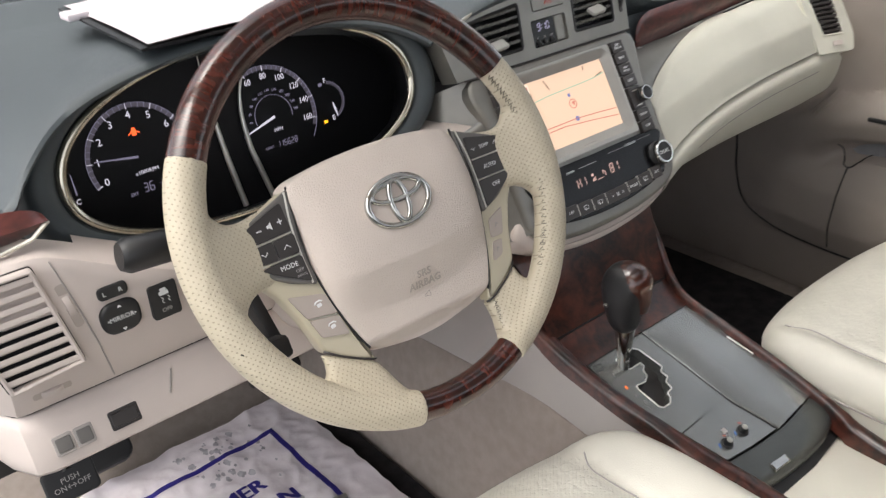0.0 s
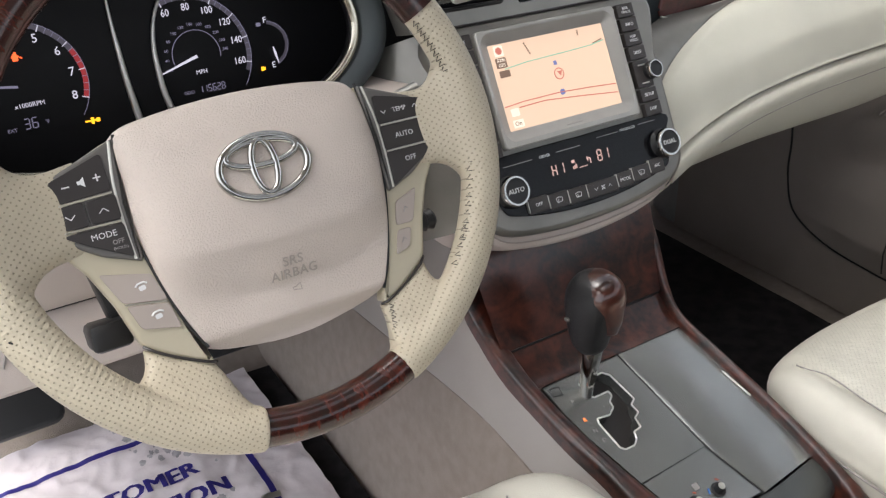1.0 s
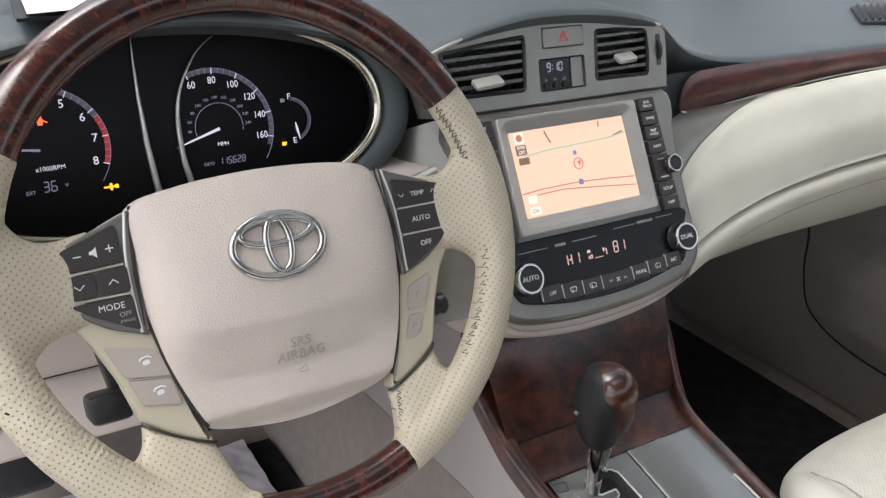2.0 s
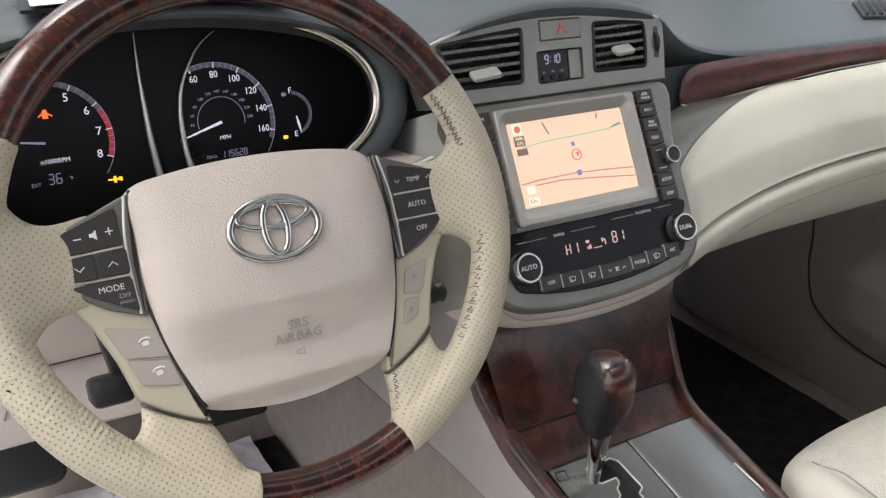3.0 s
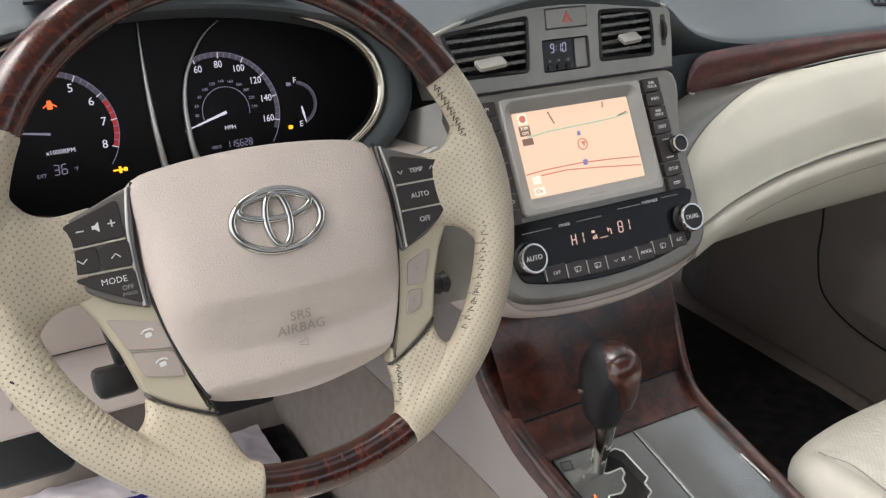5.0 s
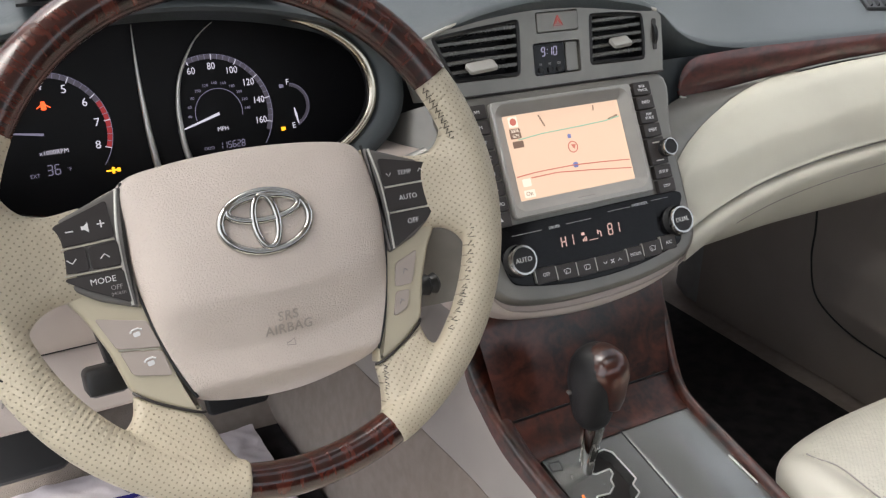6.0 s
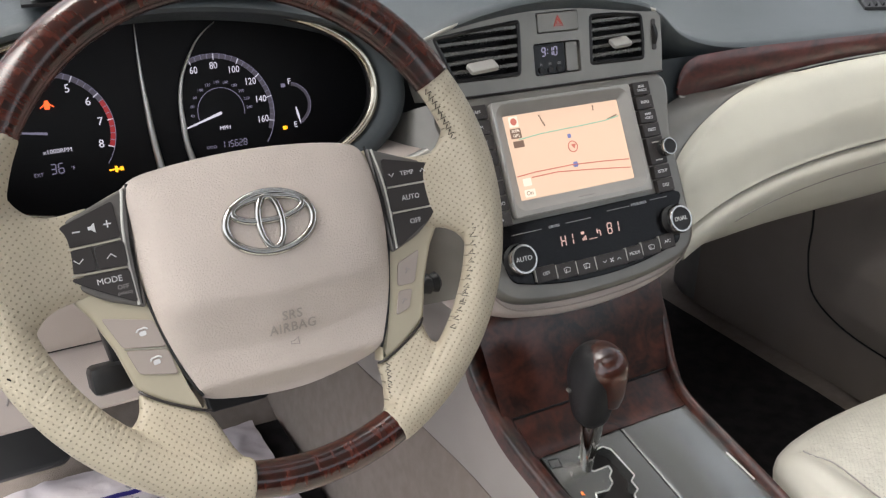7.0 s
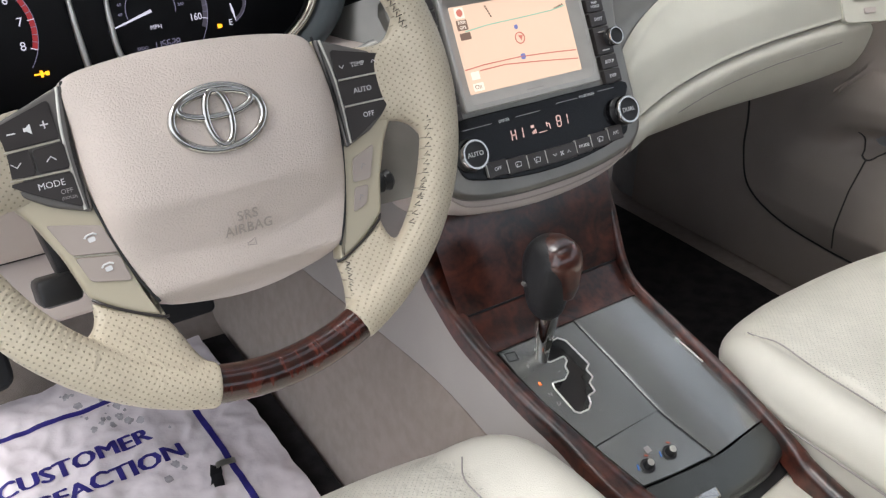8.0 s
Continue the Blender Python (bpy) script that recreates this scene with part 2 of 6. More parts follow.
MAP_BLUE = lamp_face("map_blue", (0.25, 0.28, 0.62), 0.18)
MAP_GREY = lamp_face("map_grey", (0.38, 0.24, 0.18), 0.12)
MAP_PALE = lamp_face("map_pale", (1.0, 0.86, 0.72), 0.27)

GLASS = bpy.data.materials.new("clear_glass")
GLASS.use_nodes = True
_p = GLASS.node_tree.nodes["Principled BSDF"]
_p.inputs["Base Color"].default_value, _p.inputs["Roughness"].default_value = (0.95, 0.97, 0.97, 1), 0.0
_p.inputs["Transmission Weight"].default_value, _p.inputs["IOR"].default_value = 1.0, 1.45


# ---- building helpers ----
def thing(name, label, category, m=Matrix(), group="", kind=""):
    ob = new(name)
    ob.empty_display_size = 0.05
    ob.matrix_world = m
    return tagged(ob, label, category, group, kind)


def mesh_of(bm, name, mats, sharp=38):
    me = bpy.data.meshes.new(name)
    bm.normal_update()
    bm.to_mesh(me)
    bm.free()
    me.polygons.foreach_set("use_smooth", [True] * len(me.polygons))
    me.set_sharp_from_angle(angle=radians(sharp))
    for mt in mats if isinstance(mats, (list, tuple)) else [mats]:
        me.materials.append(mt)
    return me


def part(name, bm, mat, parent, label="", m=None, sharp=38):
    ob = new(name, mesh_of(bm, name, mat, sharp))
    ob.parent = parent
    if m is not None:
        ob.matrix_basis = m
    return tagged(ob, label)


def solid(name, bm, mat, label, category, m=Matrix(), kind="", group="", sharp=38):
    ob = new(name, mesh_of(bm, name, mat, sharp))
    ob.matrix_world = m
    return tagged(ob, label, category, group, kind)


def move(bm, m):
    bmesh.ops.transform(bm, matrix=m, verts=bm.verts)
    return bm


def join(*bms):
    out = bms[0]
    for b in bms[1:]:
        me = bpy.data.meshes.new("tmp")
        b.to_mesh(me)
        b.free()
        out.from_mesh(me)
        bpy.data.meshes.remove(me)
    return out


def rrect(w, h, r, n=4, cx=0.0, cy=0.0):
    pts = []
    for sx, sy, a0 in ((1, -1, -90), (1, 1, 0), (-1, 1, 90), (-1, -1, 180)):
        for i in range(n + 1):
            a = radians(a0 + 90 * i / n)
            pts.append((cx + sx * (w / 2 - r) + r * math.cos(a), cy + sy * (h / 2 - r) + r * math.sin(a)))
    return pts


def ellipse(a, b, n=32, cx=0.0, cy=0.0, p=2.0):
    out = []
    for i in range(n):
        t = 2 * math.pi * i / n
        c, s = math.cos(t), math.sin(t)
        out.append((cx + a * math.copysign(abs(c) ** (2 / p), c), cy + b * math.copysign(abs(s) ** (2 / p), s)))
    return out


def area(pts):
    return sum(a[0] * b[1] - b[0] * a[1] for a, b in zip(pts, pts[1:] + pts[:1])) / 2


def inset(pts, d):
    """The outline moved inwards by d."""
    n, out = len(pts), []
    for i in range(n):
        p, q, r = Vector(pts[i - 1]), Vector(pts[i]), Vector(pts[(i + 1) % n])
        e, f = (q - p).normalized(), (r - q).normalized()
        a, b = Vector((-e.y, e.x)), Vector((-f.y, f.x))
        m = a + b
        k = d / max(m.length_squared / 2, 0.35)
        out.append((q.x + m.x * k, q.y + m.y * k))
    return out


def round_off(pts, r, n=3):
    """The outline with its corners rounded."""
    out, k = [], len(pts)
    for i in range(k):
        p, q, s = Vector(pts[i - 1]), Vector(pts[i]), Vector(pts[(i + 1) % k])
        d = min(r, (p - q).length * 0.45, (s - q).length * 0.45)
        a, b = q + (p - q).normalized() * d, q + (s - q).normalized() * d
        for j in range(n + 1):
            t = j / n
            c = a * (1 - t) ** 2 + q * 2 * t * (1 - t) + b * t * t
            out.append((c.x, c.y))
    return out


def smooth(pts, n=6, closed=True):
    """Catmull-Rom curve through points of any size."""
    v = [Vector(p) for p in pts]
    k, out = len(v), []
    for i in range(k if closed else k - 1):
        if closed:
            a, b, c, d = v[i - 1], v[i], v[(i + 1) % k], v[(i + 2) % k]
        else:
            a, b, c, d = v[max(i - 1, 0)], v[i], v[i + 1], v[min(i + 2, k - 1)]
        for j in range(n):
            t = j / n
            out.append(tuple(0.5 * (2 * b + (c - a) * t + (2 * a - 5 * b + 4 * c - d) * t * t + (3 * b - a - 3 * c + d) * t ** 3)))
    if not closed:
        out.append(tuple(v[-1]))
    return out


def loft(rings, close_v=True, cap=(False, False), uv=None):
    """A skin over rings of points; close_v joins each ring's end to its start. uv: rows of (u, v) beside the points."""
    bm = bmesh.new()
    lay = bm.loops.layers.uv.new("uv")
    rows = [[bm.verts.new(p) for p in ring] for ring in rings]
    k = len(rings[0])
    for i in range(len(rows) - 1):
        for j in range(k if close_v else k - 1):
            q = (j + 1) % k
            try:
                f = bm.faces.new((rows[i][j], rows[i][q], rows[i + 1][q], rows[i + 1][j]))
            except ValueError:
                continue
            if uv:
                for lo, (a, b) in zip(f.loops, ((i, j), (i, j + 1), (i + 1, j + 1), (i + 1, j))):
                    lo[lay].uv = uv(a, b)
            else:
                for lo in f.loops:
                    lo[lay].uv = lo.vert.co.xy
    if cap[0]:
        bm.faces.new(rows[0][::-1])
    if cap[1]:
        bm.faces.new(rows[-1])
    bmesh.ops.recalc_face_normals(bm, faces=bm.faces)
    return bm


def sheet(rings):
    return loft(rings, close_v=False)


def prism(outline, z0, z1, bevel=0.0, segs=2, both=False):
    """An extruded outline (in x, y) from z0 to z1, its upper edge rounded."""
    o = outline if area(outline) > 0 else outline[::-1]
    rings = []
    if both and bevel:
        rings += [(inset(o, bevel * (1 - math.sin(math.pi / 2 * i / segs))), z0 + bevel * (1 - math.cos(math.pi / 2 * i / segs))) for i in range(segs + 1)]
    else:
        rings.append((o, z0))
    if bevel:
        for i in range(segs + 1):
            a = math.pi / 2 * i / segs
            rings.append((inset(o, bevel * (1 - math.cos(a))), z1 - bevel + bevel * math.sin(a)))
        rings.append((inset(o, bevel + min(0.0004, bevel * 0.25)), z1))
    else:
        rings.append((o, z1))
    return loft([[(x, y, z) for x, y in r] for r, z in rings], cap=(True, True))


def box(x0, x1, y0, y1, z0, z1, bevel=0.0, segs=2):
    bm = prism([(x0, y0), (x1, y0), (x1, y1), (x0, y1)], z0, z1)
    if bevel:
        bmesh.ops.bevel(bm, geom=bm.edges[:], offset=bevel, segments=segs, profile=0.5, affect="EDGES")
    return bm


def tube(pts, radius, n=10, closed=False, cap=True, squash=1.0, side=None):
    """A round bar along points; radius a number or one per point. UV in metres."""
    v = [Vector(p) for p in pts]
    k = len(v)
    rad = radius if isinstance(radius, (list, tuple)) else [radius] * k
    up = Vector(side) if side else None
    rings, run, at = [], [], 0.0
    for i in range(k):
        a, b = (v[i - 1], v[(i + 1) % k]) if closed else (v[max(i - 1, 0)], v[min(i + 1, k - 1)])
        t = (b - a).normalized()
        if up is None:
            up = t.orthogonal()
        up = (up - t * up.dot(t)).normalized()
        w = t.cross(up)
        rings.append([tuple(v[i] + (up * math.cos(2 * math.pi * j / n) * squash + w * math.sin(2 * math.pi * j / n)) * rad[i]) for j in range(n)])
        run.append(at)
        at += (v[(i + 1) % k] - v[i]).length
    if closed:
        rings.append(rings[0])
        run.append(at)
    r0 = max(rad)
    return loft(rings, cap=(cap and not closed, cap and not closed), uv=lambda i, j: (run[i], 2 * math.pi * r0 * j / n))


def lathe(profile, n=28):
    """A turned shape about z from (radius, z)."""
    return loft([[(r * math.cos(2 * math.pi * j / n), r * math.sin(2 * math.pi * j / n), z) for j in range(n)] for r, z in profile], cap=(True, True))


def letters(body, size, depth=0.0003, align="CENTER", space=1.0, squeeze=1.0, shear=0.0, bold=0.0):
    """Built-in font as a thin raised mesh, centred on its line."""
    c = bpy.data.curves.new("lettering", "FONT")
    c.body, c.size, c.extrude, c.align_x, c.align_y, c.space_character, c.shear = body, size, depth, align, "CENTER", space, shear
    c.resolution_u, c.offset = (4, bold) if bold else (2, 0.0)
    o = bpy.data.objects.new("lettering", c)
    scene.collection.objects.link(o)
    bpy.context.view_layer.update()
    me = bpy.data.meshes.new_from_object(o.evaluated_get(bpy.context.evaluated_depsgraph_get()))
    bm = bmesh.new()
    bm.from_mesh(me)
    bpy.data.objects.remove(o)
    bpy.data.curves.remove(c)
    bpy.data.meshes.remove(me)
    return move(bm, Matrix.Diagonal((squeeze, 1, 1, 1)))


SEGMENTS = {"0": "abcdef", "1": "bc", "2": "abged", "3": "abgcd", "5": "afgcd", "6": "afgedc", "8": "abcdefg", "9": "abcdfg", "H": "bcefg", "I": "bc"}


def segments(body, h, bar=0.10, gap=1.0, lean=0.06):
    """Seven-segment digits of height h, centred, as thin plates."""
    w, t, out, x = h * 0.48, h * bar, [], 0.0
    for c in body:
        if c == ":":
            out += [prism(rrect(t, t, t * 0.3, cx=x + t, cy=s * h * 0.22), 0, 0.0002) for s in (-1, 1)]
            x += h * 0.30
            continue
        for s in SEGMENTS[c]:
            cx, cy, sw, sh = {"a": (0.5, 0.5, 1, 0), "g": (0.5, 0.0, 1, 0), "d": (0.5, -0.5, 1, 0), "b": (1, 0.25, 0, 1), "c": (1, -0.25, 0, 1), "f": (0, 0.25, 0, 1), "e": (0, -0.25, 0, 1)}[s]
            out.append(prism(rrect(w - t * 0.7 if sw else t, t if sw else h * 0.5 - t * 0.7, t * 0.25, cx=x + cx * w, cy=cy * h), 0, 0.0002))
        x += h * (0.48 + 0.26 * gap)
    bm = join(*out)
    xs = [v.co.x for v in bm.verts]
    mid = (min(xs) + max(xs)) / 2
    for v in bm.verts:
        v.co.x += -mid + lean * v.co.y
    return bm


def at(x, y, z=0.0, turn=0.0):
    return pose(x, y, z, 0, 0, turn)


def frame_of(origin, tilt):
    """Axes of a face that leans back by tilt degrees: x to the right, y up along it, z out to the driver."""
    return Matrix.Translation(origin) @ Matrix.Rotation(radians(90 - tilt), 4, "X")


def eased(table):
    """A smooth function through (x, value) points."""
    xs, ys = [a for a, _ in table], [b for _, b in table]

    def f(x):
        if x <= xs[0]:
            return ys[0]
        for i in range(len(xs) - 1):
            if x <= xs[i + 1]:
                t = (x - xs[i]) / (xs[i + 1] - xs[i])
                d0 = (ys[i + 1] - ys[max(i - 1, 0)]) / (xs[i + 1] - xs[max(i - 1, 0)])
                d1 = (ys[min(i + 2, len(ys) - 1)] - ys[i]) / (xs[min(i + 2, len(xs) - 1)] - xs[i])
                h = xs[i + 1] - xs[i]
                return (2 * t ** 3 - 3 * t * t + 1) * ys[i] + (t ** 3 - 2 * t * t + t) * h * d0 + (3 * t * t - 2 * t ** 3) * ys[i + 1] + (t ** 3 - t * t) * h * d1
        return ys[-1]
    return f


def steps(a, b, n):
    return [a + (b - a) * i / (n - 1) for i in range(n)]


WHEEL = frame_of((0.002, 0.0, 0.699), 26) @ Matrix.Translation((0, 0, -0.010))
STACK = frame_of((0.383, 0.134, 0.6588), 28.45)
UPPER = frame_of((0.386, 0.172, 0.730), 14)
CLUSTER = frame_of((0.02, 0.2952, 0.70), 11.3) @ Matrix.Translation((0, 0, -0.012))
CONSOLE = Matrix.Translation((0.3925, -0.0728, 0.3350)) @ Matrix.Rotation(radians(22.3), 4, "X")


# ---- ground and car shell ----
solid("ground", box(-60, 60, -60, 60, -0.42, -0.36), ASPHALT, "grey asphalt car park", "ground", kind="structure")


tunnel_z = eased([(-1.3, 0.20), (-0.30, 0.235), (-0.10, 0.290), (-0.01, 0.308), (0.07, 0.316), (0.20, 0.306), (0.40, 0.286), (0.60, 0.265), (0.90, 0.24)])


def floor_z(x, y):
    """The footwell floor: level, then up the toe board, with a tunnel under the console."""
    z = 0.055 + 0.9 * max(0.0, y - 0.67) ** 1.1
    d = abs(x - 0.388)
    if d < 0.205:
        t, h = min(1.0, (0.205 - d) / (0.054 if x < 0.388 else 0.068)), 0.16
        if x < 0.388:
            h = tunnel_z(y) - 0.055
        z = max(z, 0.055 + h * t * t * (3 - 2 * t))
    return z + 0.0012 * noise.noise((x * 9, y * 9, 0))


solid("floor", sheet([[(x, y, floor_z(x, y)) for x in steps(-0.40, 1.16, 180)] for y in steps(-1.3, 0.86, 70)]), CARPET,
      "taupe carpeted car floor with a centre tunnel", "floor", kind="structure")
solid("firewall", box(-0.40, 1.17, 0.86, 0.90, 0.0, 0.80), BLACK, "dark bulkhead behind the dashboard", "wall", kind="structure")
solid("door_sill", box(-0.46, -0.385, -1.3, 0.86, -0.12, 0.10, 0.012), BODY_PAINT, "grey painted door sill", "sill", kind="structure")


def roof(x0, x1, y0, y1, lift=0.0):
    """A piece of the curved roof lining."""
    return sheet([[(x, y, lift + 1.30 - 0.10 * ((x - 0.388) / 0.75) ** 2 - 0.08 * max(0, y + 0.2) ** 2) for x in steps(x0, x1, 12)] for y in steps(y0, y1, 12)])


# Unseen roof opening, added to let in a narrow band of sky light.
SR = (0.02, 0.756, -0.42, -0.17)
solid("ceiling", join(roof(-0.28, 1.06, -1.6, SR[2]), roof(-0.28, 1.06, SR[3], 0.10), roof(-0.28, SR[0], SR[2], SR[3]), roof(SR[1], 1.06, SR[2], SR[3])),
      HEADLINER, "light grey fabric headliner", "ceiling", kind="structure")
# Unseen dark panels, added to hold back rear light and darken chrome reflections.
solid("rear_light_block", box(-0.40, 1.17, -1.66, -1.60, 0.0, 0.90), REAR_DARK, "unseen dark panel added to close the cabin's rear", "wall", kind="structure")
solid("light_block_west", box(-0.40, -0.36, -1.60, -0.95, -0.10, 0.78, 0.01), REAR_DARK, "unseen dark panel added to hold back light at the rear left", "wall", kind="structure")
solid("light_block_east", box(1.09, 1.125, -1.60, -0.62, 0.0, 0.78, 0.01), REAR_DARK, "unseen dark panel added to hold back light at the rear right", "wall", kind="structure")
for _x0, _x1 in ((-0.36, -0.28), (1.06, 1.14)):
    _s = 1 if _x0 > 0 else -1
    solid("pillar", tube([(0.388 + _s * 0.755, 0.72, 0.78), (0.388 + _s * 0.72, 0.4, 1.02), (0.388 + _s * 0.68, 0.08, 1.24), (0.388 + _s * 0.67, -0.4, 1.27), (0.388 + _s * 0.67, -1.6, 1.2)], 0.035, 8),
          HEADLINER, "light grey windscreen pillar and roof rail", "pillar", kind="structure")
_ws = thing("window_1", "clear laminated windscreen above the dashboard", "windscreen", kind="structure")
_g = part("pane", sheet([[(x, 0.80 - 0.70 * t, 0.80 + 0.47 * t + 0.05 * math.sin(math.pi * t)) for x in steps(-0.33 + 0.05 * t, 1.10 - 0.05 * t, 12)] for t in steps(0, 1, 8)]), GLASS, _ws)
_g.visible_shadow = False

# Pane of the added opening.
_sr = thing("window_2", "unseen glass roof opening added for light from above", "sunroof", kind="structure")
_g = part("pane", roof(SR[0] - 0.02, SR[1] + 0.02, SR[2] - 0.02, SR[3] + 0.02, 0.012), GLASS, _sr)
_g.visible_shadow = False

# passenger door: panel, armrest, pocket, window
door = thing("door_1", "closed taupe passenger door with a moulded armrest and map pocket", "door", Matrix.Translation((1.13, 0, 0.06)), kind="structure")
_arm = eased([(-1.2, 0.435), (-0.2, 0.435), (0.02, 0.432), (0.10, 0.424), (0.174, 0.402), (0.23, 0.368), (0.30, 0.330), (0.40, 0.31)])
_pull = eased([(-0.50, 0.0), (-0.45, 1.0), (0.02, 1.0), (0.10, 1.0), (0.15, 0.55), (0.20, 0.0), (0.3, 0.0)])


def door_x(y, z):
    """How far the moulded door skin stands into the car at a height above its foot."""
    s = _arm(y) - z
    f = min(1.0, max(0.0, (0.30 - y) / 0.17))
    f = f * f * (3 - 2 * f)
    if s < -0.012:
        d = 0.014 + 0.012 * min(1.0, (-s - 0.012) / 0.14)
    elif s < 0.0:
        t = (s + 0.012) / 0.012
        d = 0.014 + 0.050 * f * t * t
    elif s < 0.055:
        d = 0.014 + f * (0.050 + 0.012 * math.sin(math.pi * s / 0.055))
    else:
        t = min(1.0, (s - 0.055) / 0.05)
        d = 0.014 + f * (0.050 - 0.042 * t * t * (3 - 2 * t))
    if 0.075 < s < 0.125:
        d -= 0.030 * _pull(y) * math.sin(math.pi * (s - 0.075) / 0.05) ** 0.5
    # speaker and pocket swell below the curved seam
    k = min(1.0, max(0.0, (0.36 - y) / 0.10)) * min(1.0, max(0.0, (z - 0.105) / 0.05)) * min(1.0, max(0.0, (0.29 - z) / 0.06))
    return -(d + 0.016 * k)


part("panel", sheet([[(door_x(y, z), y, z) for z in steps(0, 0.70 - 0.10 * min(1.0, max(0.0, (y - 0.16) / 0.03)), 110)] for y in steps(-1.2, 0.62, 150)]), DOOR_TAUPE, door, "moulded taupe door skin with an armrest", sharp=60)
part("panel_backing", box(0.0, 0.05, -1.2, 0.70, -0.1, 0.60), BODY_PAINT, door)


def door_seam(pts, r, mat, label):
    part("seam", tube([(door_x(y, z - 0.06) - 0.0002, y, z - 0.06) for y, z in smooth(pts, 8, closed=False)], r, 6), mat, door, label)


door_seam([(0.375, 0.40), (0.366, 0.336), (0.362, 0.274), (0.335, 0.212), (0.258, 0.175), (0.16, 0.164), (0.0, 0.16), (-0.3, 0.16)], 0.0022, BLACK, "dark curved seam")
door_seam([(0.125, 0.346), (0.132, 0.284), (0.138, 0.230), (0.142, 0.172)], 0.0015, BUTTON_DARK, "dark upright seam")
door_seam([(0.150, 0.385), (0.139, 0.356), (0.121, 0.346), (0.089, 0.372), (0.03, 0.374), (-0.2, 0.374)], 0.0016, BUTTON_DARK, "edge of the grab recess")
part("window_switch", move(box(-0.006, 0.006, -0.022, 0.022, -0.004, 0.004, 0.003), at(-0.073, 0.055, 0.405)), BLACK, door, "black window switch on the armrest")
_w = part("window_pane", box(0.0, 0.004, -1.2, 0.45, 0.70, 1.16), GLASS, door)
_w.visible_shadow = False

# ---- dashboard ----
dash = thing("dashboard", "dark blue-grey soft dashboard top over cream lower panels", "dashboard", Matrix.Translation((0, 0, 0)), kind="")


def hood(x):
    d = (x + 0.017) / 0.252
    return 0.727 + 0.104 * math.sqrt(max(0.0, 1 - d * d)) if abs(d) < 1 else 0.0


_edge = eased([(-0.37, 0.740), (-0.30, 0.742), (-0.255, 0.735), (-0.21, 0.725), (0.20, 0.770), (0.22, 0.776), (0.26, 0.793), (0.30, 0.804), (0.35, 0.811), (0.40, 0.811), (0.45, 0.807), (0.50, 0.798), (0.535, 0.786), (0.575, 0.766), (0.62, 0.743), (0.68, 0.728), (0.76, 0.722), (0.90, 0.720), (1.2, 0.717)])


def top_z(x):
    return max(_edge(x), hood(x))


def lip_y(x):
    return eased([(-0.37, 0.15), (-0.26, 0.16), (-0.20, 0.190), (-0.12, 0.192), (0.14, 0.192), (0.20, 0.195), (0.26, 0.185), (0.40, 0.182), (0.52, 0.185), (0.60, 0.222), (0.80, 0.226), (1.2, 0.226)])(x)


def dash_top(x):
    z, y = top_z(x), lip_y(x)
    back = 0.80 if x > 0.26 else 0.80
    drop = 0.03
    if -0.265 < x < 0.235 and hood(x) > _edge(x) - 0.02:
        drop = 0.012
    mid = z * 0.55 + 0.79 * 0.45
    pts = [(y + 0.045, z - drop - 0.012), (y + 0.012, z - drop * 0.6 - 0.004), (y + 0.002, z - 0.010), (y, z - 0.006), (y + 0.003, z - 0.002), (y + 0.010, z), (y + 0.03, z + 0.003)]
    return [(x, a, b) for a, b in pts] + [(x, y + 0.09, z * 0.9 + mid * 0.1 + 0.004), (x, y + 0.18, mid * 0.7 + z * 0.3), (x, 0.50, mid * 0.9 + 0.08), (x, 0.62, 0.795), (x, 0.82, back)]


part("top_pad", sheet([dash_top(x) for x in steps(-0.37, 1.20, 150)]), DASH_DARK, dash, "dark blue-grey padded dash top")

# windscreen vent slots on the top pad, passenger side
_dv = thing("defroster_vent", "black slotted vent in the far corner of the dash top", "air vent", pose(1.068, 0.316, 0.7275, 8, 0, -17))
_do = [(0.0, 0.0), (0.10, 0.0), (0.135, 0.085), (0.038, 0.085)]
part("frame", prism(round_off(_do, 0.006), -0.006, 0.003, 0.002), BLACK, _dv)
for _i in range(7):
    _q = 0.010 + 0.0125 * _i
    part("slat", loft([[(_q - 0.002, 0.006, 0.003), (_q + 0.001, 0.006, 0.008), (_q + 0.003, 0.006, 0.003)], [(_q + 0.032, 0.078, 0.003), (_q + 0.035, 0.078, 0.008), (_q + 0.037, 0.078, 0.003)]], cap=(True, True)), BLACK, _dv)

# left lower panels (cream), from the door end round to the stack
_face = [(0.150, 0.722), (0.128, 0.712), (0.122, 0.700), (0.120, 0.650), (0.125, 0.605), (0.140, 0.563), (0.146, 0.556)]
_low = [(0.150, 0.553), (0.143, 0.550), (0.137, 0.540), (0.127, 0.515), (0.126, 0.502), (0.133, 0.495), (0.154, 0.490), (0.24, 0.485)]
_ptop = eased([(-0.36, 0.712), (-0.27, 0.710), (-0.245, 0.700), (-0.22, 0.686), (-0.19, 0.670), (-0.15, 0.651), (-0.10, 0.634), (-0.017, 0.624), (0.06, 0.634), (0.11, 0.650), (0.15, 0.666), (0.18, 0.672), (0.25, 0.668)])


def left_shift(x):
    return 0.10 * max(0.0, (-0.315 - x) / 0.04) ** 2 + 0.02 * max(0.0, (x - 0.05) / 0.15)


def face_y(z):
    return float(np.interp(z, [p[1] for p in _face[::-1]], [p[0] for p in _face[::-1]]))


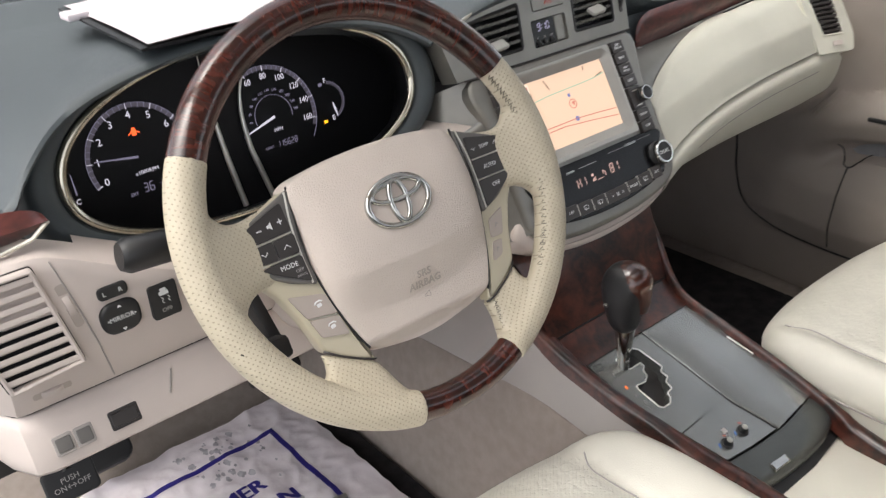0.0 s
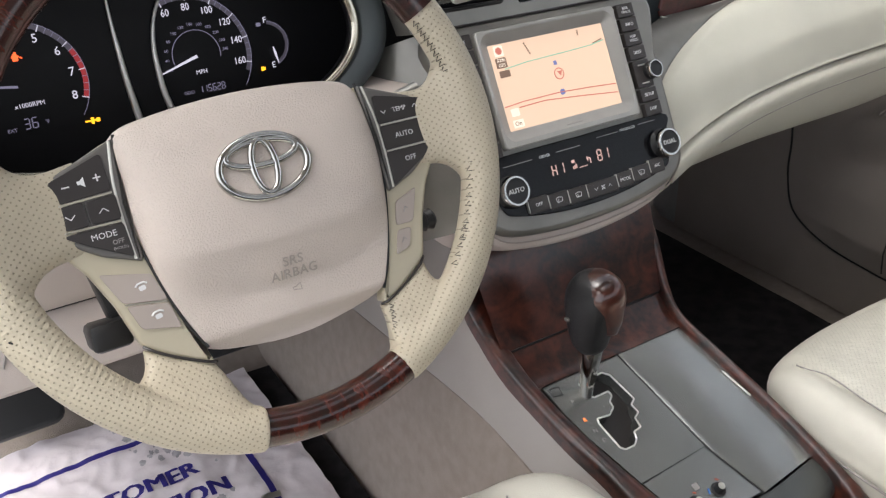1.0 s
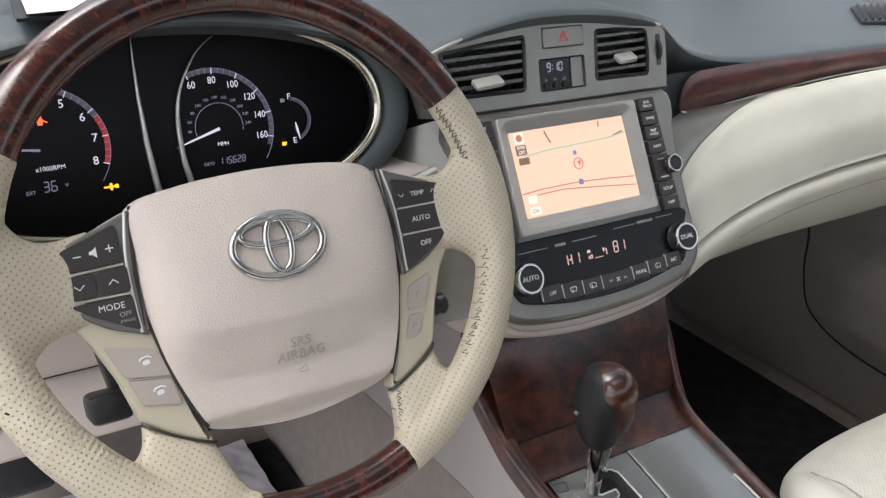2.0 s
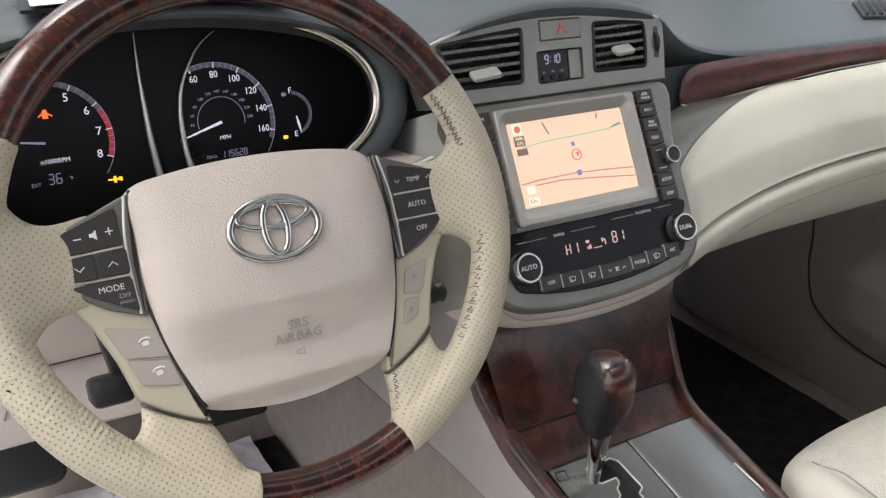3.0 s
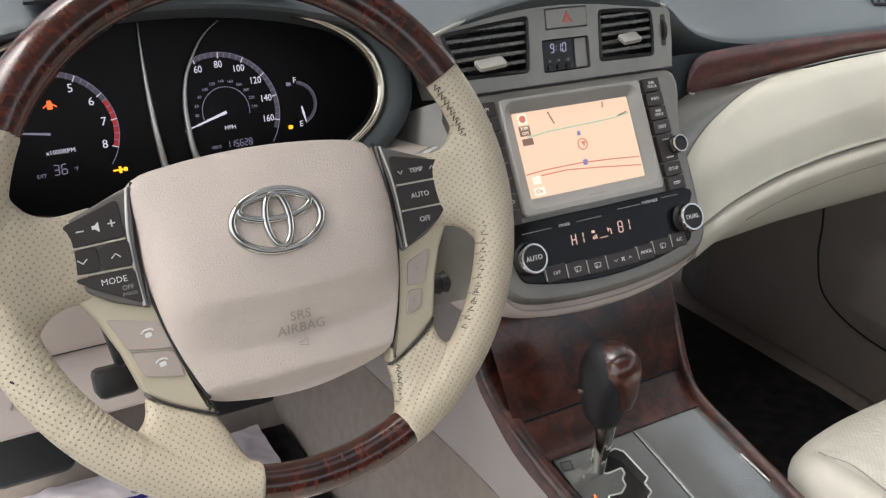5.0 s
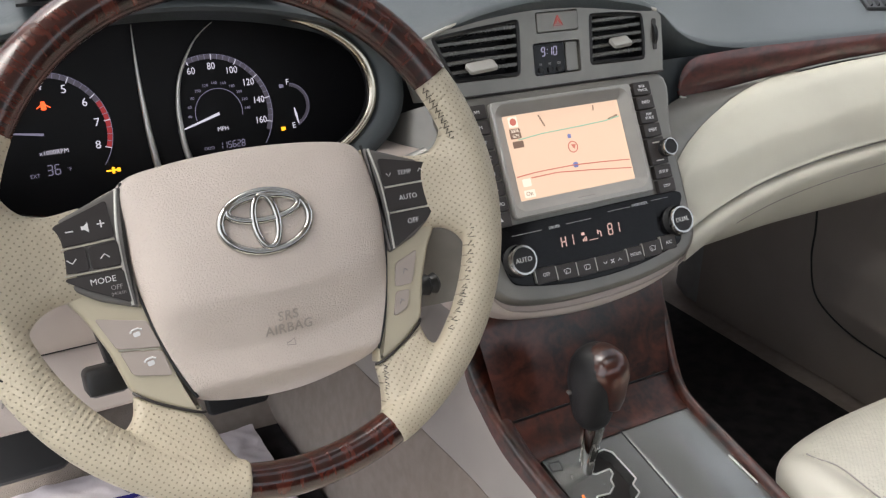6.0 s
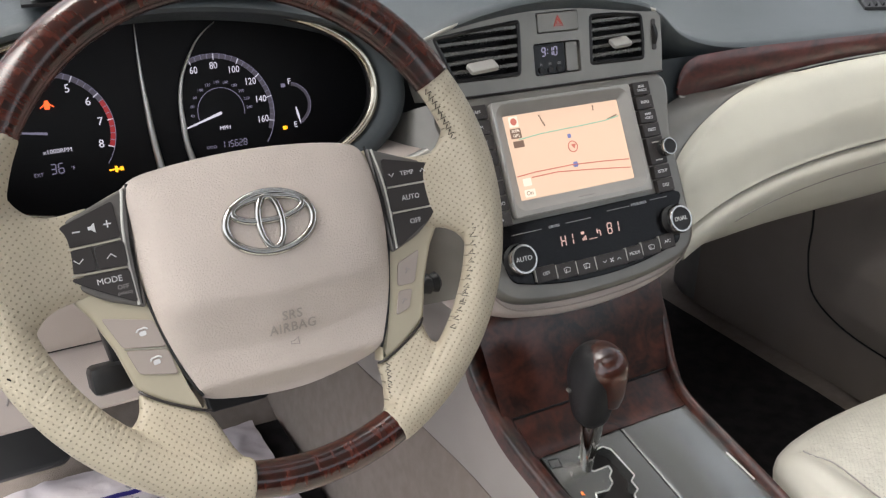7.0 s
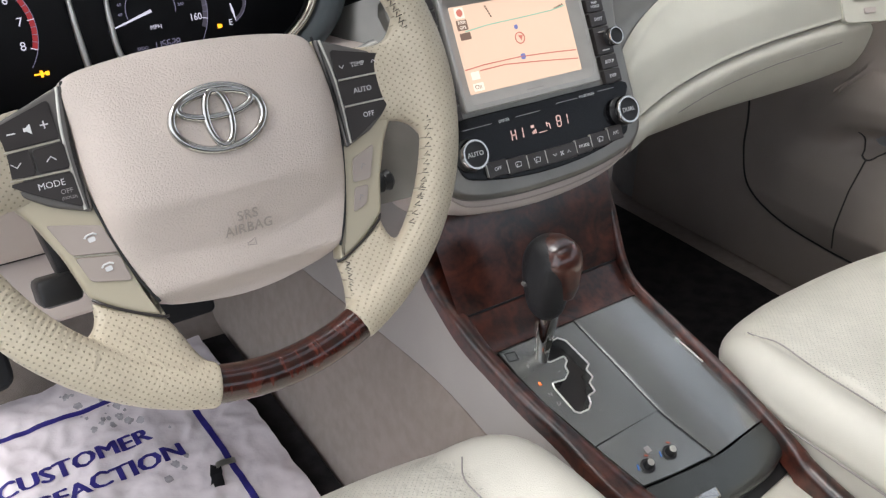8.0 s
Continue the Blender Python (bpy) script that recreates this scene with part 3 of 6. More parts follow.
def upper_section(x):
    """From the cluster's foot over a rounded shelf and down the switch panel."""
    t, sh = _ptop(x), left_shift(x)
    deep = 0.21 if x > -0.23 else 0.16
    pts = [(deep, t + 0.001), (face_y(t) + 0.034, t + 0.001), (face_y(t) + 0.016, t - 0.001), (face_y(t - 0.006) + 0.004, t - 0.005), (face_y(t - 0.014), t - 0.014)]
    pts += [(face_y(z), z) for z in steps(t - 0.02, 0.556, 9)]
    return [(x, y + sh, z) for y, z in pts]


part("upper_panel", sheet([upper_section(x) for x in steps(-0.352, 0.245, 60)]), CREAM_DASH, dash, "cream switch panel")
part("lower_panel", sheet([[(x, y + left_shift(x), z) for y, z in _low] for x in steps(-0.352, 0.20, 40)]), CREAM_DASH, dash, "cream knee panel")
part("panel_gap", tube([(x, 0.150 + left_shift(x), 0.5545) for x in steps(-0.34, 0.19, 20)], 0.0018, 6), BUTTON_DARK, dash)
part("panel_seam", tube([(-0.261, 0.1225, 0.70), (-0.250, 0.1190, 0.65), (-0.241, 0.1245, 0.605), (-0.234, 0.1395, 0.563)], 0.0008, 6), MAUVE_SIDE, dash)
part("left_wood_trim", loft([[(x, 0.139 + 0.004 * abs(j - 3), 0.728 + (j - 3) * 0.005 * h) for j in range(7)] for x, h in ((-0.35, 1.0), (-0.32, 1.0), (-0.295, 0.98), (-0.275, 0.9), (-0.262, 0.72), (-0.254, 0.48), (-0.249, 0.2), (-0.248, 0.02))], close_v=False), WOOD_STRIP, dash, "burl wood strip")
part("wood_trim_edge", tube([(-0.35, 0.137, 0.7115), (-0.30, 0.136, 0.712), (-0.265, 0.138, 0.717), (-0.248, 0.142, 0.727)], 0.002, 6), SATIN_METAL, dash)

# passenger side: wood strip, recessed trim, cream glove box bulge
_wt = eased([(0.604, 0.680), (0.606, 0.692), (0.611, 0.704), (0.620, 0.712), (0.632, 0.7160), (0.70, 0.7185), (0.80, 0.718), (1.0, 0.714), (1.13, 0.712)])
_wb = eased([(0.604, 0.676), (0.606, 0.671), (0.613, 0.667), (0.64, 0.667), (0.70, 0.672), (0.753, 0.6765), (0.878, 0.685), (1.03, 0.688), (1.13, 0.689)])
part("wood_strip", sheet([[(x, 0.222 - 0.004 * math.sin(math.pi * t) ** 0.7, _wb(x) + (_wt(x) - _wb(x)) * t) for t in steps(0, 1, 7)] for x in [0.604, 0.605, 0.6065, 0.609, 0.613, 0.620, 0.635] + steps(0.66, 1.13, 16)]), WOOD_STRIP, dash, "long glossy burl wood strip")
part("strip_edge", tube([(x, 0.2185, _wb(x) - 0.001) for x in steps(0.607, 1.13, 40)], 0.0014, 6), SATIN_METAL, dash)
part("recess_trim", sheet([[(x, 0.206 + 0.024 * min(1, max(0, (x - 0.52) / 0.05)), 0.54 + 0.175 * t) for t in steps(0, 1, 6)] for x in steps(0.50, 1.13, 20)]), DASH_DARK, dash, "dark backing behind the glove box")
_ct = eased([(0.53, 0.652), (0.60, 0.660), (0.66, 0.6655), (0.72, 0.6715), (0.75, 0.6745), (0.80, 0.679), (0.88, 0.6835), (1.0, 0.6865), (1.14, 0.687)])
_ce = eased([(0.52, 0.545), (0.56, 0.556), (0.60, 0.565), (0.65, 0.574), (0.70, 0.581), (0.80, 0.590), (0.90, 0.5945), (1.0, 0.600), (1.06, 0.598), (1.14, 0.585)])
_cy = eased([(0.52, 0.098), (0.60, 0.114), (0.70, 0.125), (0.80, 0.129), (0.90, 0.130), (1.02, 0.126), (1.06, 0.125), (1.14, 0.13)])
_cb = eased([(0.52, 0.502), (0.60, 0.489), (0.75, 0.487), (0.95, 0.488), (1.08, 0.500), (1.14, 0.51)])


_cx0 = [0.800, 0.735, 0.662, 0.588, 0.532, 0.522, 0.520, 0.519, 0.519, 0.519, 0.519, 0.520, 0.522, 0.528, 0.535, 0.545, 0.555]
_cx1 = [0.99, 0.985, 0.975, 0.965, 0.955, 0.955, 0.955, 0.965, 0.985, 0.99, 1.0, 1.01, 1.02, 1.03, 1.04, 1.05, 1.05]


def bulge_row(i, u):
    """Row i of the padded panel, from the recess at its inner end (u = 0) to the door."""
    x = _cx0[i] + (_cx1[i] - _cx0[i]) * u
    t, e, y, b = _ct(x), _ce(x), _cy(x), _cb(x)
    f, g = (0.18 - y) / 0.092, (t - e - 0.022) / 0.063
    prof = [(0.212, t), (0.200, t + 0.003), (0.180, t - 0.004), (y + 0.060 * f, t - 0.022), (y + 0.030 * f, e + 0.045 * g), (y + 0.011 * f, e + 0.018), (y + 0.002, e + 0.004), (y + 0.0005, e),
            (y + 0.006, e - 0.0028), (y + 0.006, e - 0.0048), (y - 0.003, e - 0.0085), (y - 0.0075, e - 0.018), (y - 0.005, e - 0.032), (y + 0.009, e * 0.45 + b * 0.55 - 0.010), (y + 0.034, b + 0.006), (y + 0.075, b), (0.34, b + 0.03)]
    edge = max(0.0, 1 - (x - _cx0[i]) / 0.012) ** 2
    return (x, prof[i][0] + 0.012 * edge * (1 if i < 8 else 0), prof[i][1])


_us = [0.0, 0.004, 0.010, 0.018, 0.028, 0.045, 0.07] + steps(0.10, 1.0, 24)
part("glove_box_bulge", sheet([smooth([bulge_row(i, u) for i in range(17)], 4, closed=False) for u in _us]), CREAM_BULGE, dash, "cream padded panel above the glove box", sharp=50)
# Taupe tube in the groove: the crease's shade as colour.
part("crease_shade", tube([(x, _cy(x) + 0.0052, _ce(x) - 0.0038) for x in steps(0.535, 0.975, 60)], 0.0010, 6), MAUVE_SIDE, dash, "taupe line standing in for the crease's shade")
part("glove_box_line", tube([(x, _cy(x) - 0.0046, _ce(x) - 0.033) for x in steps(0.62, 0.955, 50)], 0.0009, 6), MAUVE_SIDE, dash, "thin gap above the glove box lid")
_edge_in = [(0.86, 0.2195, 0.682), (0.76, 0.2195, 0.676), (0.69, 0.2195, 0.671), (0.606, 0.2195, 0.667), (0.545, 0.190, 0.652), (0.522, 0.160, 0.636), (0.517, 0.135, 0.610), (0.516, 0.115, 0.575), (0.516, 0.105, 0.550), (0.516, 0.100, 0.53)]
_ledge = []
for _i, _q in enumerate(_edge_in):
    _a, _b = Vector(bulge_row(_i, 0.0)) + Vector((0.006, 0.003, 0.0)), Vector(_q)
    _ledge.append([tuple(_b.lerp(_a, t) + Vector((0, -0.008, 0.002)) * math.sin(math.pi * t)) for t in steps(0, 1, 7)])
part("ledge", sheet([smooth(list(c), 5, closed=False) for c in zip(*_ledge)]), SILVER, dash, "silver-grey ledge beside the padded panel")


def vent(name, label, m, n, outline, slat_mat, frame_mat, tab=None, slope=0.0, deep=1.0, thick=1.0):
    """A dashboard outlet: frame, dark throat, slats and a sliding tab."""
    t = thing(name, label, "air vent", m, group="dashboard air vents")
    part("throat", prism(inset(outline, 0.001), -0.026 * deep, -0.022 * deep), FACE_BLACK, t)
    o = outline if area(outline) > 0 else outline[::-1]
    i2 = inset(o, 0.004)
    part("frame", loft([[(x, y, -0.024 * deep) for x, y in i2], [(x, y, 0.0005) for x, y in i2], [(x, y, 0.0015) for x, y in inset(o, 0.002)], [(x, y, 0.0) for x, y in o], [(x, y, -0.01) for x, y in o]]), frame_mat, t)
    ys = [p[1] for p in o]
    y0, y1 = min(ys) + 0.006, max(ys) - 0.004
    for k in range(n):
        y = y0 + (y1 - y0) * (k + 0.5) / n
        xs = []
        for (ax, ay), (bx, by) in zip(o, o[1:] + o[:1]):
            if (ay - y) * (by - y) <= 0 and ay != by:
                xs.append(ax + (bx - ax) * (y - ay) / (by - ay))
        if len(xs) < 2:
            continue
        x0, x1 = min(xs) + 0.003, max(xs) - 0.003
        pr = [(a * thick, b * deep) for a, b in ((-0.0030, -0.020), (0.0004, -0.014), (0.0026, -0.004), (0.0018, -0.0012), (-0.0014, -0.0016), (-0.0030, -0.010))]
        part("slat", loft([[(x, y + a + slope * (x - x0), b) for a, b in pr] for x in (x0, (x0 + x1) / 2, x1)], cap=(True, True)), slat_mat, t)
    if tab:
        part("tab", move(prism(rrect(tab[2] * 0.9, 0.0145, 0.003), -0.002, 0.0030, 0.0014, both=True), pose(tab[0], tab[1], 0.0085, -52, 0, 4)), TAB_METAL, t, "silver sliding tab")
    return t


def holed(outer, holes, z0, z1):
    """A plate with openings through it."""
    bm = bmesh.new()
    loops = []
    for pts in [outer] + holes:
        vs = [bm.verts.new((x, y, z1)) for x, y in pts]
        loops.append((vs, [bm.edges.new((vs[i], vs[(i + 1) % len(vs)])) for i in range(len(vs))]))
    bmesh.ops.triangle_fill(bm, edges=[e for _, es in loops for e in es], use_beauty=True)
    for vs, _ in loops:
        low = [bm.verts.new((v.co.x, v.co.y, z0)) for v in vs]
        for i in range(len(vs)):
            j = (i + 1) % len(vs)
            bm.faces.new((vs[i], vs[j], low[j], low[i]))
    bmesh.ops.recalc_face_normals(bm, faces=bm.faces)
    return bm


_VENT = Matrix.Translation((1.010, 0.1170, 0.6175)) @ Matrix.Rotation(radians(-15), 4, "Z") @ Matrix.Rotation(radians(65), 4, "X")
_lv = round_off([(-0.044, 0.052), (0.0255, 0.052), (0.044, -0.047), (-0.021, -0.052)], 0.003)
vent("air_vent", "cream slatted side vent beside the door opening", frame_of((-0.302, 0.1145, 0.650), 2), 9, _lv, CREAM_DASH, CREAM_DASH, deep=0.26, thick=1.25)
vent("air_vent", "cream slatted vent at the passenger end of the dashboard", _VENT, 8, round_off([(-0.046, 0.001), (0.001, -0.001), (-0.008, 0.068), (-0.064, 0.071)], 0.003), BUTTON_DARK, CREAM_BULGE, deep=0.3)
part("end_plate", move(holed(round_off([(-0.0598, -0.026), (0.0139, -0.029), (0.0198, -0.002), (0.009, 0.056), (0.004, 0.080), (-0.074, 0.080), (-0.074, 0.06)], 0.006), [round_off([(-0.046, 0.001), (0.001, -0.001), (-0.008, 0.068), (-0.064, 0.071)], 0.003)], -0.055, 0.0), _VENT), CREAM_BULGE, dash, "cream plate round the end vent")
part("vent_wheel", move(prism(rrect(0.020, 0.008, 0.002), -0.002, 0.002, 0.001), _VENT @ at(-0.018, -0.0125)), CREAM_DASH, dash, "cream vent thumbwheel")
for _z, _nm in ((0.656, "vent_thumbwheel"), (0.576, "vent_thumbwheel")):
    _tw = thing(_nm, "cream ridged vent thumbwheel set in the panel", "thumbwheel", frame_of((-0.2565 if _z > 0.6 else -0.289, 0.1215 if _z > 0.6 else 0.1365, _z), 2 if _z > 0.6 else -18) @ at(0, 0, 0, 10 if _z > 0.6 else 90), group="vent thumbwheels")
    part("slot", prism(rrect(0.008, 0.044 if _z > 0.6 else 0.034, 0.0025), -0.002, 0.0012), BUTTON_TAUPE, _tw)
    part("wheel", move(prism(ellipse(0.017, 0.017, 24), -0.003, 0.003, 0.001), pose(0, 0, -0.0125, 0, 90, 0)), CREAM_DASH, _tw)

# ---- steering wheel ----
wheel = thing("steering_wheel", "cream perforated leather and burl wood steering wheel", "steering wheel", WHEEL)
R = 0.1810


def arc(a0, a1, n, r=R, z=0.0):
    return [(RX + r * math.cos(radians(a)), r * math.sin(radians(a)), z) for a in steps(a0, a1, n)]


RX, RZ = -0.0045, 0.0175
part("wood_arc", tube(arc(29.0, 151.0, 60, z=RZ), 0.0158, 18, side=(0, 0, 1)), WOOD_RIM, wheel, "upper glossy burl wood rim")
part("wood_arc", tube(arc(-105.0, -68.0, 24, z=RZ), 0.0136, 18, side=(0, 0, 1)), WOOD_RIM, wheel, "lower glossy burl wood rim")
def slab(outline, z0, z1, b, mat, name, label="", segs=3):
    """A padded plate with both edges rounded, UV from its own plane."""
    return part(name, prism(outline, z0, z1, b, segs, both=True), mat, wheel, label)


def spoke(a, b):
    """A leather spoke between two side curves that flare into the rim."""
    rings = []
    for (x0, y0), (x1, y1), t in zip(smooth(a, 5, closed=False), smooth(b, 5, closed=False), steps(0, 1, 5 * (len(a) - 1) + 1)):
        c, w = Vector(((x0 + x1) / 2 + RX * t, (y0 + y1) / 2, 0)), Vector(((x0 - x1) / 2, (y0 - y1) / 2, 0))
        h, cz = 0.0095 + 0.0050 * t, -0.002 + (RZ + 0.002) * t ** 0.8
        rings.append([tuple(c + w * u + Vector((0, 0, cz + h * v))) for u, v in ellipse(1, 1, 28, p=3.2)])
    return loft(rings, cap=(True, True))


for _s, _a0, _a1 in ((1, -68.6, 29.6), (-1, 150.4, 255.6)):
    _n = 56
    _grip = join(tube(arc(_a0, _a1, _n, z=RZ), [(0.0150 if _s > 0 else 0.0163) + 0.0008 * math.sin(math.pi * i / (_n - 1)) for i in range(_n)], 20, side=(0, 0, 1)),
                 spoke([(_s * x, y) for x, y in ((0.116, 0.034), (0.139, 0.0305), (0.153, 0.036), (0.163, 0.052), (0.172, 0.066))],
                       [(_s * x, y) for x, y in ((0.120, -0.029), (0.141, -0.029), (0.155, -0.036), (0.164, -0.050), (0.172, -0.064))]),
                 spoke([(_s * x, y) for x, y in ((0.1095, -0.0985), (0.1105, -0.110), (0.116, -0.118), (0.126, -0.1215), (0.139, -0.117))],
                       [(_s * x, y) for x, y in (((0.0655, -0.1235), (0.0665, -0.135), (0.0645, -0.150), (0.0615, -0.163), (0.060, -0.172)) if _s > 0 else ((0.0655, -0.1235), (0.060, -0.135), (0.0535, -0.150), (0.045, -0.163), (0.040, -0.172)))]))
    _gr = part("leather_grip", _grip, LEATHER_RIM, wheel, "perforated cream leather grip with its spokes", sharp=80)
    _md = _gr.modifiers.new("blend", "REMESH")
    _md.mode, _md.voxel_size, _md.use_smooth_shade = "VOXEL", 0.0016, True
    _md = _gr.modifiers.new("soften", "SMOOTH")
    _md.factor, _md.iterations = 0.5, 14

for _s in (1, -1):
    # plates that carry the switches
    _o = [(_s * x, y) for x, y in round_off([(0.088, 0.043), (0.098, 0.040), (0.141, 0.022), (0.1420, -0.020), (0.128, -0.041), (0.1175, -0.066), (0.1095, -0.0955), (0.095, -0.107), (0.081, -0.1155), (0.0660, -0.1215), (0.0740, -0.098), (0.0855, -0.050)], 0.004)]
    slab(_o, -0.010, 0.0074, 0.003, LEATHER_PLAIN, "spoke_plate", "cream painted lower spoke plate")
    part("plate_seam", tube([(_s * x, y, z) for x, y, z in smooth([(0.1088, -0.0960, 0.0050), (0.1045, -0.0998, 0.0086), (0.0955, -0.1062, 0.0094), (0.0818, -0.1140, 0.0092), (0.0700, -0.1198, 0.0084), (0.0650, -0.1215, 0.0040)], 4, closed=False)], 0.0010, 6), BUTTON_DARK, wheel, "dark gap between plate and leather")
    _o = [(_s * x, y) for x, y in round_off([(0.0885, 0.043), (0.0985, 0.039), (0.1365, 0.0245), (0.1395, -0.0125), (0.131, -0.0215), (0.116, -0.0318), (0.094, -0.0405), (0.0925, -0.038), (0.093, 0.0)], 0.004)]
    slab(_o, 0.004, 0.0110, 0.002, SILVER_DARK, "switch_surround", "dark silver switch surround")
    _o = [(_s * x, y) for x, y in smooth([(0.0890, 0.0445), (0.0938, 0.015), (0.0945, -0.018), (0.0905, -0.043), (0.0830, -0.075), (0.0758, -0.096), (0.0655, -0.1165)], 5, closed=False)]
    part("trim_line", tube([(x - _s * 0.0004, y, 0.0082) for x, y in _o[:-2]], 0.0011, 8), BLACK, wheel)
    _o = [(_s * x, y) for x, y in smooth([(0.094, 0.041), (0.0985, 0.015), (0.0995, -0.012), (0.0985, -0.038)], 5, closed=False)]
    part("silver_line", tube([(x - _s * 0.0012, y, 0.0104) for x, y in _o], 0.0012, 8), SATIN_METAL, wheel)

# airbag pad
_pad = smooth([(-0.0905, 0.043), (-0.060, 0.0525), (0.0, 0.0565), (0.060, 0.0525), (0.0855, 0.043), (0.0925, 0.012), (0.093, -0.020), (0.0872, -0.060), (0.0745, -0.098), (0.0640, -0.1140), (0.030, -0.122), (0.0, -0.1245), (-0.030, -0.122), (-0.0640, -0.1140), (-0.0745, -0.098), (-0.0872, -0.060), (-0.093, -0.020), (-0.0925, 0.012)], 5)


def pad_edge(x, y):
    """Height of the pad's rim: level, sinking along the lower side."""
    b = min(1.0, max(0.0, (-0.104 - y) / 0.016))
    return 0.0100 - 0.012 * b * b * (3 - 2 * b)


def pad_z(x, y):
    """The pad's crown, with a curved crease below which it falls away."""
    k = -0.048 + 0.5 * x * x
    c = 0.0275 - 0.55 * x * x - 1.7 * (max(y, k) + 0.018) ** 2
    if y < k:
        c -= 0.42 * (k - y) * min(1.0, (k - y) / 0.004)
    return max(c, pad_edge(x, y) + 0.0003)


def pad_h(x, y):
    """Height of the pad's skin at a place on it."""
    a = math.atan2(y + 0.034, x)
    r = min(_pad, key=lambda p: abs((math.atan2(p[1] + 0.034, p[0]) - a + math.pi) % (2 * math.pi) - math.pi))
    sc = math.hypot(x, y + 0.034) / math.hypot(r[0], r[1] + 0.034)
    return pad_edge(x, y) + (pad_z(x, y) - pad_edge(x, y)) * (1 - (max(sc - 0.04, 0) / 0.96) ** 8)


_rings = []
for _sc, _f in ((1.0, -0.018), (1.004, -0.006), (1.0, 0.002), (0.985, 0.0085)):
    _rings.append([(x * _sc, (y + 0.034) * _sc - 0.034, _f + pad_edge(x, y) - 0.0085) for x, y in _pad])
for _sc in steps(0.97, 0.03, 48):
    _rings.append([(x * _sc, (y + 0.034) * _sc - 0.034, pad_edge(x * _sc, (y + 0.034) * _sc - 0.034) + (pad_z(x * _sc, (y + 0.034) * _sc - 0.034) - pad_edge(x * _sc, (y + 0.034) * _sc - 0.034)) * (1 - (max(_sc - 0.04, 0) / 0.96) ** 8)) for x, y in _pad])
part("airbag_pad", loft(_rings, cap=(True, True)), CREAM_PAD, wheel, "cream grained airbag cover", sharp=60)

# emblem: three chrome ovals on the pad
part("emblem", join(
    move(tube([(x, y, 0.0) for x, y in ellipse(0.0320, 0.0212, 48)], 0.0031, 10, closed=True), Matrix()),
    tube([(x, y, 0.001) for x, y in ellipse(0.0085, 0.0185, 40)], 0.0026, 10, closed=True),
    tube([(x, y, 0.0005) for x, y in ellipse(0.0255, 0.0085, 40, 0, 0.0095)], 0.0027, 10, closed=True)), CHROME, wheel, "chrome oval emblem", at(-0.0012, 0.0, 0.0277))
part("emblem_base", prism(ellipse(0.0345, 0.0235, 40, -0.0012, 0.0), 0.012, 0.0262, 0.0015), CREAM_PAD, wheel)

# ---- steering column ----
column = thing("steering_column", "cream steering column shroud behind the wheel", "steering column", WHEEL)
part("shroud", loft([[(x * s, y * s - 0.045, z) for x, y in ellipse(0.060, 0.055, 28, p=3)] for s, z in ((0.85, -0.045), (1.0, -0.055), (1.05, -0.12), (1.1, -0.20))], cap=(True, True)), CREAM_DASH, column)
part("hub", lathe([(0.045, -0.05), (0.05, -0.012), (0.05, -0.008)]), BLACK, column)
part("left_stalk", join(tube([(-0.045, 0.012, -0.075), (-0.12, 0.026, -0.070), (-0.165, 0.032, -0.066)], [0.008, 0.008, 0.010], 10), tube([(-0.162, 0.032, -0.066), (-0.170, 0.033, -0.0655), (-0.212, 0.037, -0.063), (-0.218, 0.038, -0.0625)], [0.010, 0.0145, 0.0155, 0.012], 14)), BLACK, column, "black indicator stalk")
part("right_stalk", join(tube([(0.045, 0.0, -0.075), (0.12, 0.020, -0.062), (0.165, 0.032, -0.052)], [0.006, 0.006, 0.007], 10), tube([(0.150, 0.029, -0.055), (0.172, 0.034, -0.051)], [0.008, 0.0085], 14)), SILVER, column, "silver wiper stalk")
part("tilt_lever", join(move(box(-0.016, 0.014, -0.011, 0.011, 0, 0.05, 0.005), pose(-0.117, -0.090, -0.12, 0, 0, 0)), move(box(-0.006, 0.006, -0.04, 0.05, 0, 0.03, 0.003), pose(-0.112, -0.050, -0.12, 0, 0, 8))), BLACK, column, "black column lever")
part("key_barrel", move(lathe([(0.008, 0), (0.010, 0.008), (0.008, 0.010), (0.010, 0.016), (0.007, 0.019)], 16), pose(0.160, -0.078, -0.10, 0, 90, 0)), BLACK, column, "black ignition barrel")

# ---- instrument cluster ----
cluster = thing("instrument_cluster", "black oval instrument cluster with lit gauges and a chrome rim", "instrument cluster", CLUSTER)
OV = ellipse(0.226, 0.106, 72, -0.012, -0.002, 2.25)
CX, CY, CZ = -0.037, 0.010, 0.1105


def ring_at(a, b, z, dy=0.0):
    return [(x, CY + dy + y * (1.0 if y > 0 else 0.88) + 0.025 * (x - CX), z) for x, y in ellipse(a, b, 90, CX, 0.0, 2.2)]


part("face", prism(OV, -0.010, 0.0), FACE_BLACK, cluster, "matt black gauge face")
part("barrel", loft([[(x, y, 0.0) for x, y in ellipse(0.222, 0.102, 90, -0.012, -0.002, 2.2)], ring_at(0.200, 0.090, CZ - 0.020), ring_at(0.196, 0.087, CZ - 0.003)]), FACE_BLACK, cluster, "black inner wall of the gauge housing")
part("shroud", loft([ring_at(0.202, 0.0935, CZ - 0.012), ring_at(0.2045, 0.0955, CZ - 0.001), ring_at(0.208, 0.098, CZ + 0.004), ring_at(0.222, 0.106, CZ + 0.007, -0.002), ring_at(0.232, 0.112, CZ + 0.002, -0.004), ring_at(0.240, 0.116, CZ - 0.02, -0.006), ring_at(0.243, 0.117, CZ - 0.06, -0.006)]), DASH_DARK, cluster, "dark shroud round the gauges", sharp=60)
